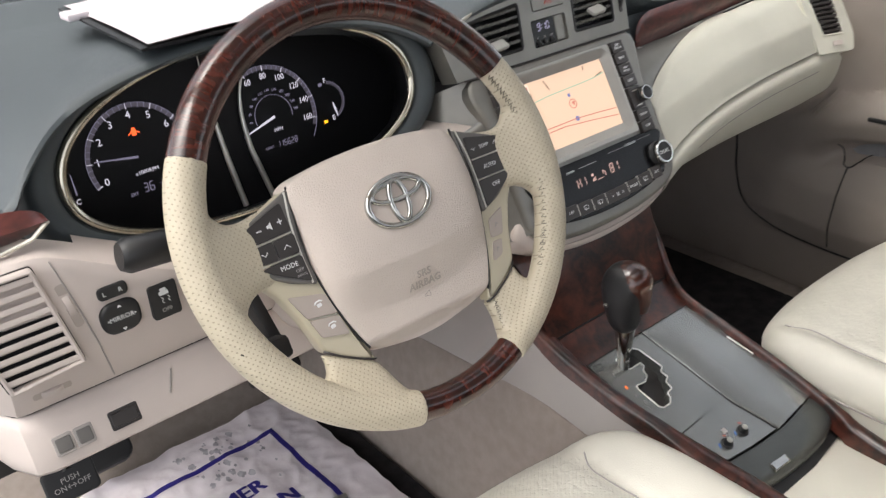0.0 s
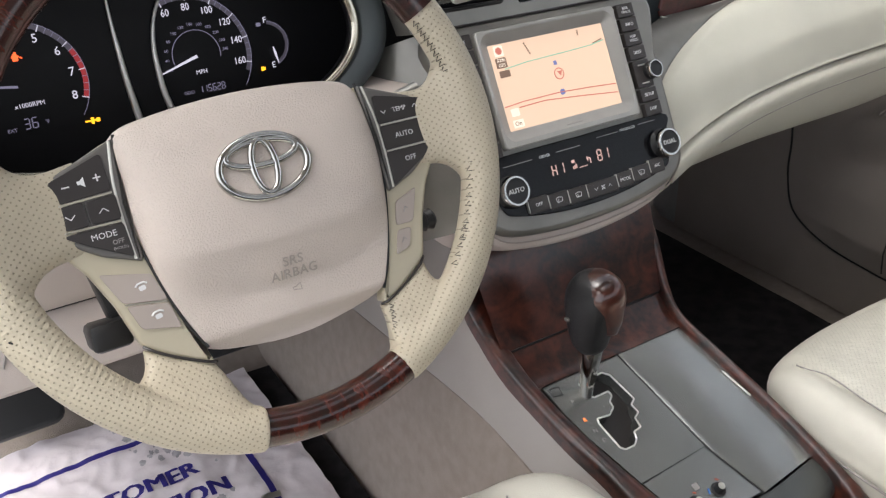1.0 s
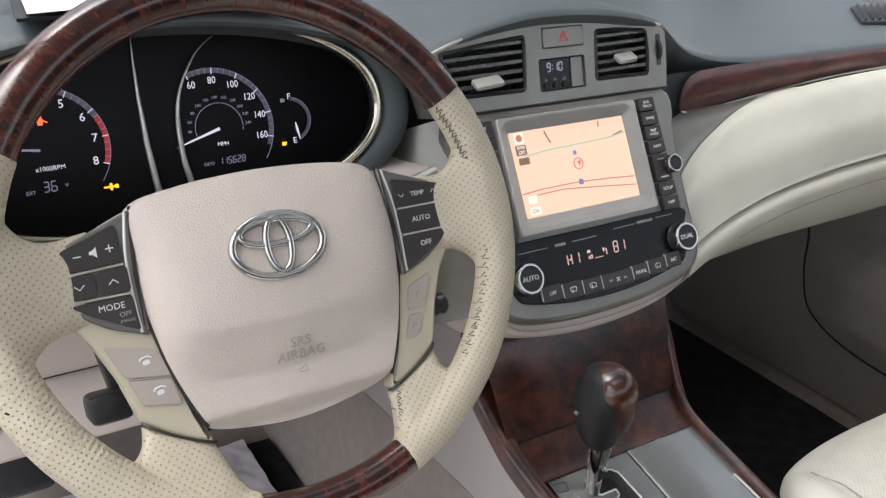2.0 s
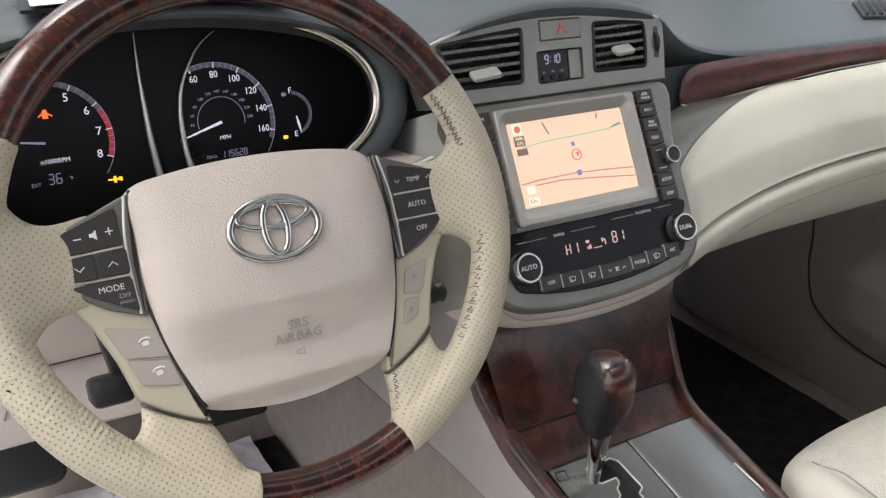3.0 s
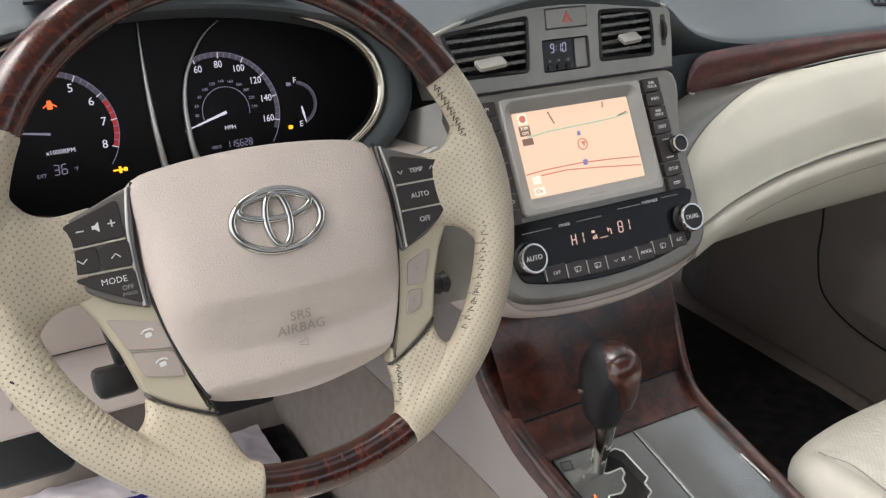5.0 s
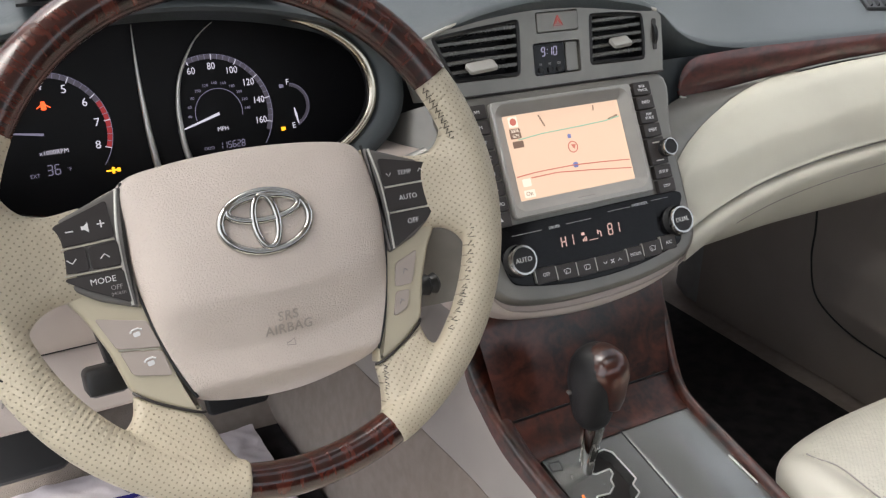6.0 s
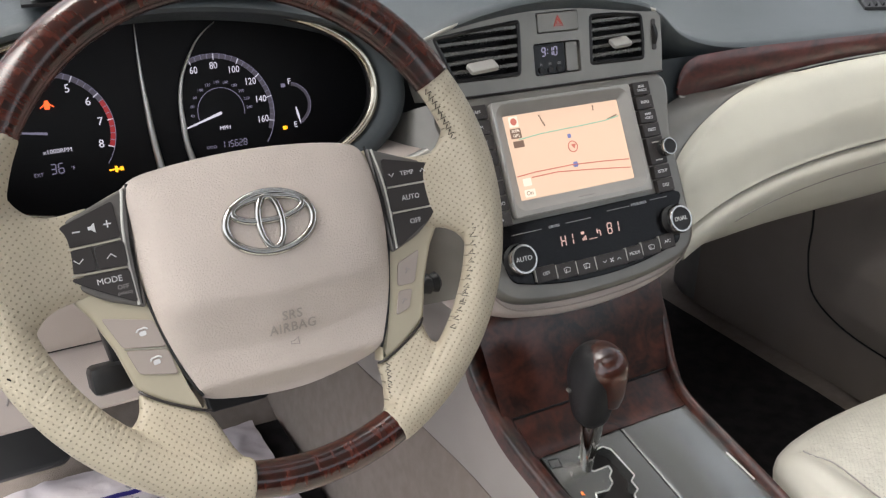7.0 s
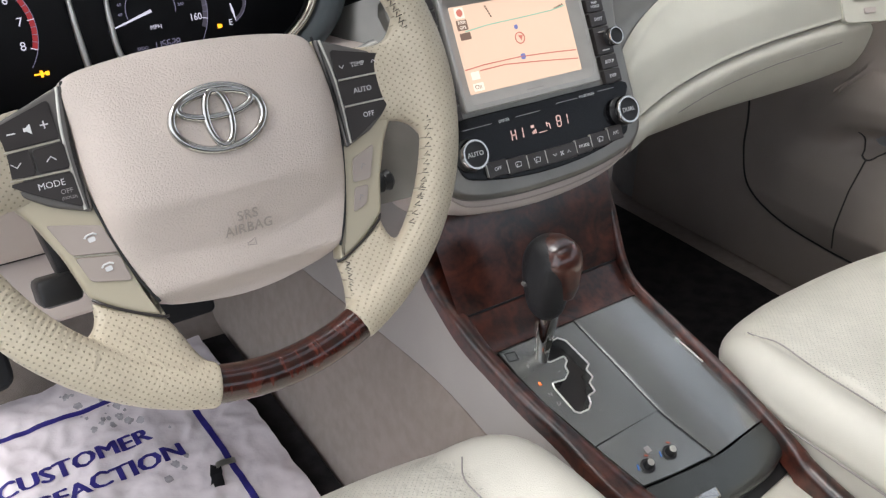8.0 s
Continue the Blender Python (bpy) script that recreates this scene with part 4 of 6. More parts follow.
part("chrome_rim", tube(ring_at(0.199, 0.0905, CZ), [0.0030 + 0.0020 * abs(math.cos(2 * math.pi * i / 90)) ** 2 for i in range(90)], 10, closed=True), RIM_METAL, cluster, "polished metal rim")


def dial_arc(cx, cy, r, w, a0, a1, mat, name, z=0.001, n=40):
    rings = [[(cx + q * math.cos(radians(a)), cy + q * math.sin(radians(a)), z + h) for q, h in ((r - w / 2, -0.0006), (r - w / 2, 0), (r + w / 2, 0), (r + w / 2, -0.0006))] for a in steps(a0, a1, n)]
    part(name, loft(rings), mat, cluster)


def on_face(body, size, x, y, mat, name="numeral", z=0.0006, **k):
    part(name, move(letters(body, size, 0.0002, **k), at(x, y, z)), mat, cluster)


# tachometer
TX, TY = -0.1272, 0.001
dial_arc(TX, TY, 0.0577, 0.0005, 201, -38, LIT_DIM, "scale_arc")
dial_arc(TX, TY, 0.0550, 0.0044, 201, 28, BAND, "scale_band")
dial_arc(TX, TY, 0.0550, 0.0044, 28, -21, LIT_REDZONE, "red_zone", z=0.0012)
for _i in range(9):
    _a = 201 - _i * 27.7
    on_face(str(_i), 0.0112, TX + 0.0452 * math.cos(radians(_a)), TY + 0.0452 * math.sin(radians(_a)), LIT_WHITE)
for _i in range(33):
    _a = 201 - _i * 27.7 / 4
    _w = 0.0003 if _i % 4 else 0.0004
    part("tick", move(box(0.0525 if _i % 4 else 0.0515, 0.0578, -_w, _w, 0.0012, 0.0018), at(TX, TY, 0, _a)), LIT_DIM if _i % 4 else LIT_WHITE, cluster)
part("needle", move(prism([(0.004, -0.0012), (0.050, -0.0004), (0.050, 0.0004), (0.004, 0.0012)], 0.003, 0.0045), at(TX, TY, 0, 171)), LIT_DIM, cluster, "pale tachometer needle")
on_face("x1000RPM", 0.0060, TX + 0.002, -0.0160, LIT_WHITE, "lettering")
part("digits", move(segments("36", 0.0092), at(TX - 0.001, -0.0326, 0.0006)), LIT_DIM, cluster)
on_face("EXT", 0.0048, TX - 0.0185, -0.0365, LIT_DIM, "lettering")
on_face("\u00b0F", 0.0048, TX + 0.0125, -0.0340, LIT_DIM, "lettering")
on_face("C", 0.008, -0.203, -0.026, LIT_WHITE, "lettering")
part("needle", move(prism([(-0.0008, 0), (0.0008, 0), (0.0003, 0.022), (-0.0003, 0.022)], 0.002, 0.003), at(-0.203, -0.018)), LIT_DIM, cluster, "temperature needle")


def warn(x, y, mat, name, kind):
    if kind == "doors":
        bm = join(prism(rrect(0.0056, 0.0075, 0.001), 0, 0.0008), prism([(-0.0028, 0.0022), (-0.0072, -0.0008), (-0.0072, -0.0022), (-0.0028, 0.0006)], 0, 0.0008), prism([(0.0028, 0.0022), (0.0072, -0.0008), (0.0072, -0.0022), (0.0028, 0.0006)], 0, 0.0008), prism(rrect(0.0044, 0.0022, 0.0006, cy=0.0048), 0, 0.0008))
    elif kind == "spanner":
        bm = join(prism(rrect(0.016, 0.0018, 0.0006), 0, 0.0008), prism(rrect(0.0030, 0.0075, 0.0008), 0, 0.0009), prism(rrect(0.0040, 0.0044, 0.0008, cx=0.006), 0, 0.0009))
    elif kind == "engine":
        bm = join(prism([(-0.0045, -0.003), (0.004, -0.003), (0.0055, -0.001), (0.0055, 0.001), (0.003, 0.003), (-0.003, 0.003), (-0.0045, 0.0015)], 0, 0.0008), prism([(-0.007, -0.0015), (-0.0045, -0.0015), (-0.0045, 0.001), (-0.007, 0.001)], 0, 0.0008), prism([(-0.0025, 0.003), (0.002, 0.003), (0.002, 0.0045), (-0.0025, 0.0045)], 0, 0.0008))
    elif kind == "belt":
        bm = join(prism(ellipse(0.0016, 0.0016, 12, 0, 0.0045), 0, 0.0008), prism([(-0.004, -0.004), (0.004, -0.004), (0.002, 0.002), (-0.002, 0.002)], 0, 0.0008))
    else:
        bm = join(prism(rrect(0.0040, 0.0046, 0.0005), 0, 0.0008), prism(rrect(0.0010, 0.0036, 0.0003, cx=0.0030), 0, 0.0008))
    part(name, move(bm, at(x, y, 0.0006) @ Matrix.Diagonal((0.85, 0.85, 1, 1))), mat, cluster)


warn(TX + 0.0005, 0.0272, LIT_RED, "warning_light", "doors")
warn(-0.0755, -0.0413, LIT_AMBER, "warning_light", "spanner")
# speedometer
SX, SY = 0.0315, -0.0005
dial_arc(SX, SY, 0.0610, 0.0005, 112, -36, LIT_DIM, "scale_arc")
dial_arc(SX, SY, 0.0584, 0.0042, 112, -22, BAND, "scale_band")
dial_arc(SX + 0.005, SY + 0.002, 0.0243, 0.0006, 195, -12, LIT_DIM, "inner_arc")
for _i in range(9):
    _a = 184.6 - _i * 24.75
    if 112 > _a:
        on_face(str(_i * 20), 0.0100, SX + 0.0489 * math.cos(radians(_a)), SY + 0.0489 * math.sin(radians(_a)), LIT_WHITE, squeeze=0.85)
for _i in range(33):
    _a = 184.6 - _i * 24.75 / 4
    if _a > 112:
        continue
    _w = 0.0003 if _i % 4 else 0.0004
    part("tick", move(box(0.0562 if _i % 4 else 0.0552, 0.0611, -_w, _w, 0.0012, 0.0018), at(SX, SY, 0, _a)), LIT_DIM if _i % 4 else LIT_WHITE, cluster)
for _i in range(12):
    _a = 200 - _i * 18.0
    on_face(str((_i + 1) * 20), 0.0042, SX + 0.005 + 0.0300 * math.cos(radians(_a)), SY + 0.002 + 0.0300 * math.sin(radians(_a)), LIT_DIM)
on_face("MPH", 0.0058, SX + 0.0065, -0.0156, LIT_WHITE, "lettering")
part("digits", move(segments("115628", 0.0064, bar=0.13), at(SX + 0.0150, -0.0326, 0.0006)), LIT_DIM, cluster)
on_face("ODO", 0.0045, SX - 0.0105, -0.0338, LIT_DIM, "lettering")
part("needle", move(prism([(0.0, -0.0014), (0.046, -0.0004), (0.046, 0.0004), (0.0, 0.0014)], 0.003, 0.0045), at(SX + 0.0042, SY + 0.001, 0, 197)), LIT_WHITE, cluster, "pale speedometer needle")
# fuel gauge
FX = 0.0995
dial_arc(FX + 0.0113, -0.0004, 0.0216, 0.0030, 80, -66, BAND, "scale_band", n=20)
dial_arc(FX + 0.0113, -0.0004, 0.0232, 0.0006, 80, -68, LIT_DIM, "scale_arc", n=20)
on_face("F", 0.0085, FX + 0.0134, 0.0237, LIT_WHITE)
on_face("E", 0.0085, FX + 0.0147, -0.0223, LIT_WHITE)
part("needle", move(prism([(0.0, -0.0004), (0.007, -0.0012), (0.0175, -0.0003), (0.0175, 0.0003), (0.007, 0.0012), (0.0, 0.0004)], 0.002, 0.003), at(FX + 0.0168, -0.0035, 0, -80)), LIT_WHITE, cluster, "fuel needle")
warn(FX + 0.0018, -0.0241, LIT_AMBER, "warning_light", "pump")
warn(FX + 0.0055, 0.0205, LIT_DIM, "fuel_symbol", "pump")
# curved metal blades between the dials
def blade(pts, label):
    c = smooth(pts, 5, closed=False)
    part("blade", tube([(x, y, 0.005) for x, y, _ in c], [w for _, _, w in c], 10), BLADE_METAL, cluster, label)


blade(((-0.0362, 0.095, 0.0004), (-0.0374, 0.070, 0.0012), (-0.0379, 0.0422, 0.0020), (-0.0374, 0.0150, 0.0027), (-0.0367, -0.0072, 0.0031), (-0.0340, -0.0412, 0.0035), (-0.0290, -0.088, 0.0036)), "polished metal divider")
blade(((0.0414, 0.091, 0.0004), (0.0280, 0.0815, 0.0007), (0.0165, 0.0688, 0.0011), (0.0021, 0.0430, 0.0018), (-0.0042, 0.0161, 0.0024), (-0.0049, -0.0100, 0.0029), (-0.0040, -0.0280, 0.0032), (-0.0018, -0.0400, 0.0034), (0.0075, -0.088, 0.0035)), "curved polished metal divider")

# ---- centre stack ----
stack = thing("centre_stack", "silver-grey centre stack around the map screen", "centre console", STACK)
_so = smooth([(-0.137, 0.070), (-0.137, 0.0), (-0.137, -0.090), (-0.134, -0.122), (-0.112, -0.143), (-0.060, -0.152), (0.0, -0.1535), (0.060, -0.150), (0.112, -0.139), (0.134, -0.120), (0.137, -0.090), (0.137, 0.0), (0.137, 0.070), (0.0, 0.071)], 6)
_so = [(x, min(y, 0.0705)) for x, y in _so]
part("fascia", prism(_so, -0.06, 0.0, 0.006, 3), SILVER, stack, "silver-grey painted fascia")
# receding flank on the driver's side
part("flank", sheet([[(-0.131 - 0.052 * t - 0.01 * math.sin(math.pi * t), y, -0.0035 - 0.075 * t) for t in steps(0, 1, 6)] for y in steps(0.072, -0.125, 12)]), SILVER, stack, "silver-grey flank")
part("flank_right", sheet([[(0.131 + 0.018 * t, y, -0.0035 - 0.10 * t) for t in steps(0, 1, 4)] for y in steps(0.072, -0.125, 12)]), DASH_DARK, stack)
# lower cream lip
_lip = smooth([(-0.150, -0.115), (-0.135, -0.142), (-0.085, -0.162), (0.0, -0.168), (0.085, -0.158), (0.132, -0.133), (0.147, -0.105), (0.10, -0.09), (-0.10, -0.09)], 6)
part("lower_lip", prism(_lip, -0.09, -0.010, 0.010, 3), CREAM_DASH, stack, "cream lip under the fascia")
part("lip_shadow_gap", tube([(x, y - 0.003, -0.010) for x, y in smooth([(-0.134, -0.124), (-0.112, -0.146), (-0.060, -0.155), (0.0, -0.157), (0.060, -0.153), (0.112, -0.142), (0.134, -0.122)], 5, closed=False)], 0.0009, 6), BUTTON_TAUPE, stack)

navi = thing("navigation_screen", "lit map screen in a silver bezel with button columns", "screen", STACK @ Matrix.Translation((0, 0, 0.002)))
BZ = rrect(0.179, 0.120, 0.004, cx=-0.004)
_scr = rrect(0.1488, 0.0885, 0.0015, cx=-0.0045, cy=0.0012)


def ring_plate(outer, inner, z0, z1, drop=0.0):
    """A flat frame between two outlines with the same number of points."""
    return loft([[(x, y, z0) for x, y in outer], [(x, y, z1 - 0.001) for x, y in outer], [(x, y, z1) for x, y in inset(outer, 0.001)], [(x, y, z1 - 0.0004) for x, y in inset(inner, -0.0112)], [(x, y, z1 - 0.0012) for x, y in inset(inner, -0.0100)], [(x, y, z1 - drop * 0.90) for x, y in inset(inner, -0.0016)], [(x, y, z1 - drop) for x, y in inner], [(x, y, z0) for x, y in inner]])


part("bezel", ring_plate(BZ, _scr, -0.004, 0.0062, 0.0075), BEZEL, navi, "silver screen bezel", sharp=25)
part("display", prism(_scr, -0.0045, -0.0018), SCREEN, navi, "pale orange lit map")


def on_screen(bm, mat, name, x, y, turn=0.0, z=-0.0006):
    part(name, move(bm, at(x, y, z - 0.0010, turn)), mat, navi)


on_screen(tube([(-0.065, 0.0195, 0), (-0.036, 0.0222, 0), (0.0144, 0.0235, 0), (0.0485, 0.0248, 0), (0.067, 0.0275, 0)], 0.0006, 6), MAP_GREEN, "map_road", 0, 0)
on_screen(tube([(-0.0770, -0.0180, 0), (-0.054, -0.0163, 0), (-0.0073, -0.0160, 0), (0.0322, -0.0183, 0), (0.0680, -0.0212, 0)], 0.0006, 6), MAP_RED, "map_road", 0, 0)
on_screen(tube([(-0.0600, -0.0212, 0), (-0.0272, -0.0205, 0), (0.0153, -0.0245, 0), (0.0680, -0.0305, 0)], 0.0006, 6), MAP_RED, "map_road", 0, 0)
on_screen(tube([(x, y, 0) for x, y in ellipse(0.0058, 0.0058, 20)], 0.0006, 6, closed=True), MAP_RED, "position_ring", -0.001, 0.003)
on_screen(prism([(-0.002, -0.003), (0.003, 0.0), (-0.002, 0.003)], 0, 0.0004), MAP_RED, "position_arrow", 0.0005, 0.004, 30)
on_screen(prism(rrect(0.006, 0.006, 0.002), 0, 0.0004), MAP_BLUE, "route_shield", -0.0029, -0.0163)
on_screen(prism(rrect(0.004, 0.0045, 0.001), 0, 0.0004), MAP_BLUE, "map_marker", -0.0027, 0.0147)
on_screen(prism(rrect(0.011, 0.011, 0.001), 0, 0.0002), MAP_PALE, "compass_button", -0.067, 0.0385)
on_screen(prism(ellipse(0.0038, 0.0038, 16), 0, 0.0005), MAP_RED, "compass_dot", -0.067, 0.0385)
on_screen(prism(rrect(0.013, 0.0105, 0.001), 0, 0.0002), MAP_GREY, "scale_button", -0.0672, 0.0262)
on_screen(letters("300ft", 0.0048, 0.0001), MAP_PALE, "lettering", -0.0672, 0.0288, 0, -0.0002)
on_screen(letters("GPS", 0.0048, 0.0001), MAP_PALE, "lettering", -0.0672, 0.0237, 0, -0.0002)
on_screen(prism(rrect(0.013, 0.007, 0.001), 0, 0.0002), MAP_GREY, "traffic_button", -0.0664, 0.0148)
on_screen(prism(rrect(0.010, 0.008, 0.001), 0, 0.0002), MAP_PALE, "map_button", -0.0668, -0.0252)
on_screen(prism(rrect(0.013, 0.008, 0.001), 0, 0.0002), MAP_PALE, "map_button", -0.0662, -0.0368)
on_screen(letters("On", 0.0065, 0.0001), MAP_GREY, "lettering", -0.0668, -0.0368, 0, -0.0002)
for _x, _y, _t, _l in ((-0.0324, 0.0355, -68, 0.014), (0.0357, 0.0405, 82, 0.006), (0.0584, 0.0275, 14, 0.014)):
    on_screen(join(*[prism(rrect(_l * 0.16, 0.0018, 0.0003, cx=_l * (-0.4 + 0.2 * i)), 0, 0.0002) for i in range(5)]), MAP_GREY, "street_label_bars", _x, _y, _t)
part("badge_bar", move(prism(rrect(0.022, 0.0035, 0.001), 0.0030, 0.0040), at(-0.002, -0.0525)), GREY_PRINT, navi)





def push_key(parent, x, y, w, h, caption="", size=0.0045, z=0.004, mat=None, print_mat=None, label=""):
    k = part("button", move(prism(rrect(w, h, 0.0012), -0.004, z, 0.001), at(x, y)), mat or BUTTON_DARK, parent, label)
    if caption:
        part("lettering", move(letters(caption, size, 0.0002), at(x, y, z + 0.0001)), print_mat or WHITE_PRINT, k)
    return k


for _i, _c in enumerate(["SEEK\nTRACK", "INFO", "MAP\nVOICE", "DEST", "TUNE", "FILE", "SETUP", "DISP"]):
    if _c in ("TUNE", "FILE"):
        continue
    push_key(navi, 0.1030 + 0.0004 * _i, 0.0527 - 0.0158 * _i, 0.0235, 0.0148, _c, 0.0042 if "\n" in _c else 0.005)
push_key(navi, 0.1046, 0.0527 - 0.0158 * 4.5, 0.0235, 0.030, "", 0.004)
for _i, _c in enumerate(["AM", "FM", "SAT", "DISC", "PWR", "VOL", "AUDIO", "\u25b2"]):
    push_key(navi, -0.1095, 0.0527 - 0.0158 * _i, 0.0235, 0.0145, _c, 0.005)


def rotary(parent, x, y, r, h, caption, name="knob"):
    k = part(name, move(lathe([(r * 1.02, -0.004), (r * 1.02, 0.002), (r * 0.92, 0.004), (r * 0.90, h - 0.003), (r * 0.84, h - 0.0012), (0.001, h - 0.0012)], 32), at(x, y)), BLACK, parent, "black knob with a chrome collar")
    part("collar", move(lathe([(r * 0.90, h - 0.006), (r * 0.97, h - 0.0055), (r * 0.97, h - 0.002), (r * 0.90, h), (r * 0.78, h), (r * 0.76, h - 0.002)], 32), at(x, y)), CHROME, k, "chrome collar")
    if caption:
        part("lettering", move(letters(caption, r * 0.42, 0.0002), at(x, y, h - 0.0008)), WHITE_PRINT, k)
    return k


rotary(navi, 0.1145, -0.0170, 0.0105, 0.015, "", "tuning_knob")
for _y in (-0.0090, -0.0290):
    part("bright_tick", move(prism(rrect(0.010, 0.0014, 0.0004), 0.0035, 0.0048), at(0.1045, _y)), SATIN_METAL, navi)
part("badge", prism(rrect(0.010, 0.002, 0.0005, cx=0.083, cy=0.055), 0.0034, 0.0038), GREY_PRINT, navi)

climate = thing("climate_panel", "black gloss climate panel with lit temperatures and keys", "climate control", STACK)
_cp = smooth([(-0.113, -0.065), (0.0, -0.065), (0.118, -0.065), (0.117, -0.090), (0.112, -0.118), (0.096, -0.126), (0.050, -0.1345), (0.0, -0.1375), (-0.050, -0.1350), (-0.096, -0.127), (-0.112, -0.118), (-0.117, -0.090)], 5)
_cp = [(x, min(y, -0.0645)) for x, y in _cp]
part("glass_front", prism(_cp, -0.003, 0.0020, 0.001), BLACK_GLOSS, climate, "black gloss display window")
rotary(climate, 0.1086, -0.098, 0.0165, 0.015, "DUAL")
rotary(climate, -0.0994, -0.101, 0.0165, 0.015, "AUTO")


def seg(body, x, y, size):
    part("digit", move(segments(body, size * 0.72, bar=0.11, gap=1.4), at(x, y, 0.0022)), LIT_PINK, climate)


seg("HI", -0.0362, -0.0925, 0.0155)
seg("81", 0.0248, -0.0905, 0.0155)
part("lettering", move(letters("DRIVER", 0.0042, 0.0001), at(-0.048, -0.0755, 0.0022)), WHITE_PRINT, climate)
part("lettering", move(letters("PASSENGER", 0.0042, 0.0001), at(0.066, -0.0715, 0.0022)), WHITE_PRINT, climate)
for _x, _y, _w in ((-0.082, -0.0755, 0.036), (-0.017, -0.0750, 0.032), (0.037, -0.0720, 0.030), (0.094, -0.0705, 0.024)):
    part("print_line", move(prism(rrect(_w, 0.0007, 0.0003), 0.0019, 0.0024), at(_x, _y)), GREY_PRINT, climate)
for _x, _y, _w, _h in ((-0.0155, -0.0890, 0.004, 0.003), (-0.0165, -0.0955, 0.0012, 0.003), (-0.0145, -0.0950, 0.0012, 0.004), (-0.0125, -0.0945, 0.0012, 0.005), (-0.0035, -0.0970, 0.011, 0.0008), (0.0035, -0.0905, 0.0012, 0.005), (0.0070, -0.0930, 0.0012, 0.006), (0.0050, -0.0900, 0.003, 0.001)):
    part("segment", move(prism(rrect(_w, _h, 0.0005), 0.0019, 0.0024), at(_x, _y)), LIT_PINK, climate)
_keys = [("OFF", 0.0255), ("\u25e1", 0.0254), ("\u25a2", 0.0245), ("v  \u2217  ^", 0.0417), ("MODE", 0.0219), ("\u21ba", 0.0257), ("A/C", 0.0215)]
_x = -0.0847
for _c, _w in _keys:
    _cx = _x + _w / 2
    _yy = -0.1180 - 0.0060 * (1 - (_cx / 0.10) ** 2)
    push_key(climate, _cx, _yy, _w - 0.0008, 0.0160, _c if len(_c) > 1 and "\u2217" not in _c else "", 0.0052, 0.005)
    if "\u2217" in _c:
        for _s in (-1, 1):
            part("chevron", move(tube([(-0.0022, -0.0012 * _s, 0), (0, 0.0012 * _s, 0), (0.0022, -0.0012 * _s, 0)], 0.00035, 5), at(_cx + 0.0095 * _s, _yy, 0.0052)), WHITE_PRINT, climate)
        part("fan_symbol", join(*[move(prism(ellipse(0.0007, 0.0014, 10, 0.0, 0.0017), 0, 0.0003), at(_cx, _yy, 0.0051, 45 + 90 * k)) for k in range(4)]), WHITE_PRINT, climate)
    if len(_c) == 1:
        part("symbol", move(join(tube([(-0.004, 0.002, 0), (0, 0.003, 0), (0.004, 0.002, 0), (0.003, -0.002, 0), (-0.003, -0.002, 0)], 0.0004, 5, closed=True), tube([(-0.002, -0.003, 0), (-0.001, 0.001, 0)], 0.0004, 5)), at(_cx, _yy, 0.0052)), WHITE_PRINT, climate)
    part("key_divider", move(prism(rrect(0.0009, 0.014, 0.0003), 0.002, 0.0052), at(_x - 0.0002, _yy + 0.001)), SATIN_METAL, climate)
    _x += _w

upper = thing("vent_fascia", "arched silver-grey fascia with vents, hazard switch and clock", "dash fascia", UPPER)
_arch = [(-0.160, -0.010), (-0.142, -0.010), (0.0, -0.010), (0.142, -0.010), (0.144, 0.020), (0.1435, 0.050)] + [(x, 0.0775 - 1.08 * x * x - 0.02 * max(0, -x) ** 1.5) for x in steps(0.137, -0.168, 24)] + [(-0.172, 0.040)]


_vl = round_off([(-0.1285, 0.0045), (-0.0480, 0.0037), (-0.0455, 0.0300), (-0.0440, 0.0612), (-0.100, 0.0565), (-0.149, 0.0510)], 0.006)
_vr = round_off([(0.0412, 0.0055), (0.118, 0.0045), (0.1195, 0.030), (0.118, 0.0550), (0.080, 0.0590), (0.0440, 0.0600)], 0.006)
_hz = rrect(0.0535, 0.0215, 0.002, cx=0.0025, cy=0.0550)
_ck = rrect(0.060, 0.0335, 0.003, cx=-0.0005, cy=0.0180)
part("fascia", holed(_arch, [_vl, _vr, _hz, _ck], -0.03, 0.0), SILVER, upper, "arched silver-grey plate", sharp=30)
part("rim_edge", tube([(x, y, 0.0) for x, y in _arch[6:-1]], 0.0020, 6), SATIN_METAL, upper, "bright rounded edge")
part("joint", tube([(-0.150, -0.0105, 0.001), (0.142, -0.0105, 0.001)], 0.0012, 6), BUTTON_DARK, upper)
vent("air_vent", "centre air vent with black slats and a silver tab", UPPER, 5, _vl, VENT_BLACK, BLACK, (-0.099, 0.0175, 0.036), 0.02)
vent("air_vent", "smaller centre air vent with black slats and a silver tab", UPPER, 5, _vr, VENT_BLACK, BLACK, (0.0775, 0.0260, 0.027), 0.02)
hazard = thing("hazard_switch", "silver-grey hazard switch with a red triangle", "switch", UPPER)
part("cap", move(prism(rrect(0.052, 0.020, 0.002), -0.01, 0.0012, 0.001), at(0.0025, 0.0550)), SILVER, hazard)
# The printed triangle is given a faint glow of its own.
part("triangle", move(join(tube([(-0.0058, -0.0042, 0), (0.0058, -0.0042, 0), (0, 0.006, 0)], 0.0006, 6, closed=True), tube([(-0.003, -0.0025, 0), (0.003, -0.0025, 0), (0, 0.0028, 0)], 0.0005, 6, closed=True)), at(0.0025, 0.0550, 0.0015)), lamp_face("glowing_red_print", (0.35, 0.05, 0.04), 0.3), hazard)
clock = thing("dash_clock", "black digital clock with violet lit digits", "clock", UPPER)
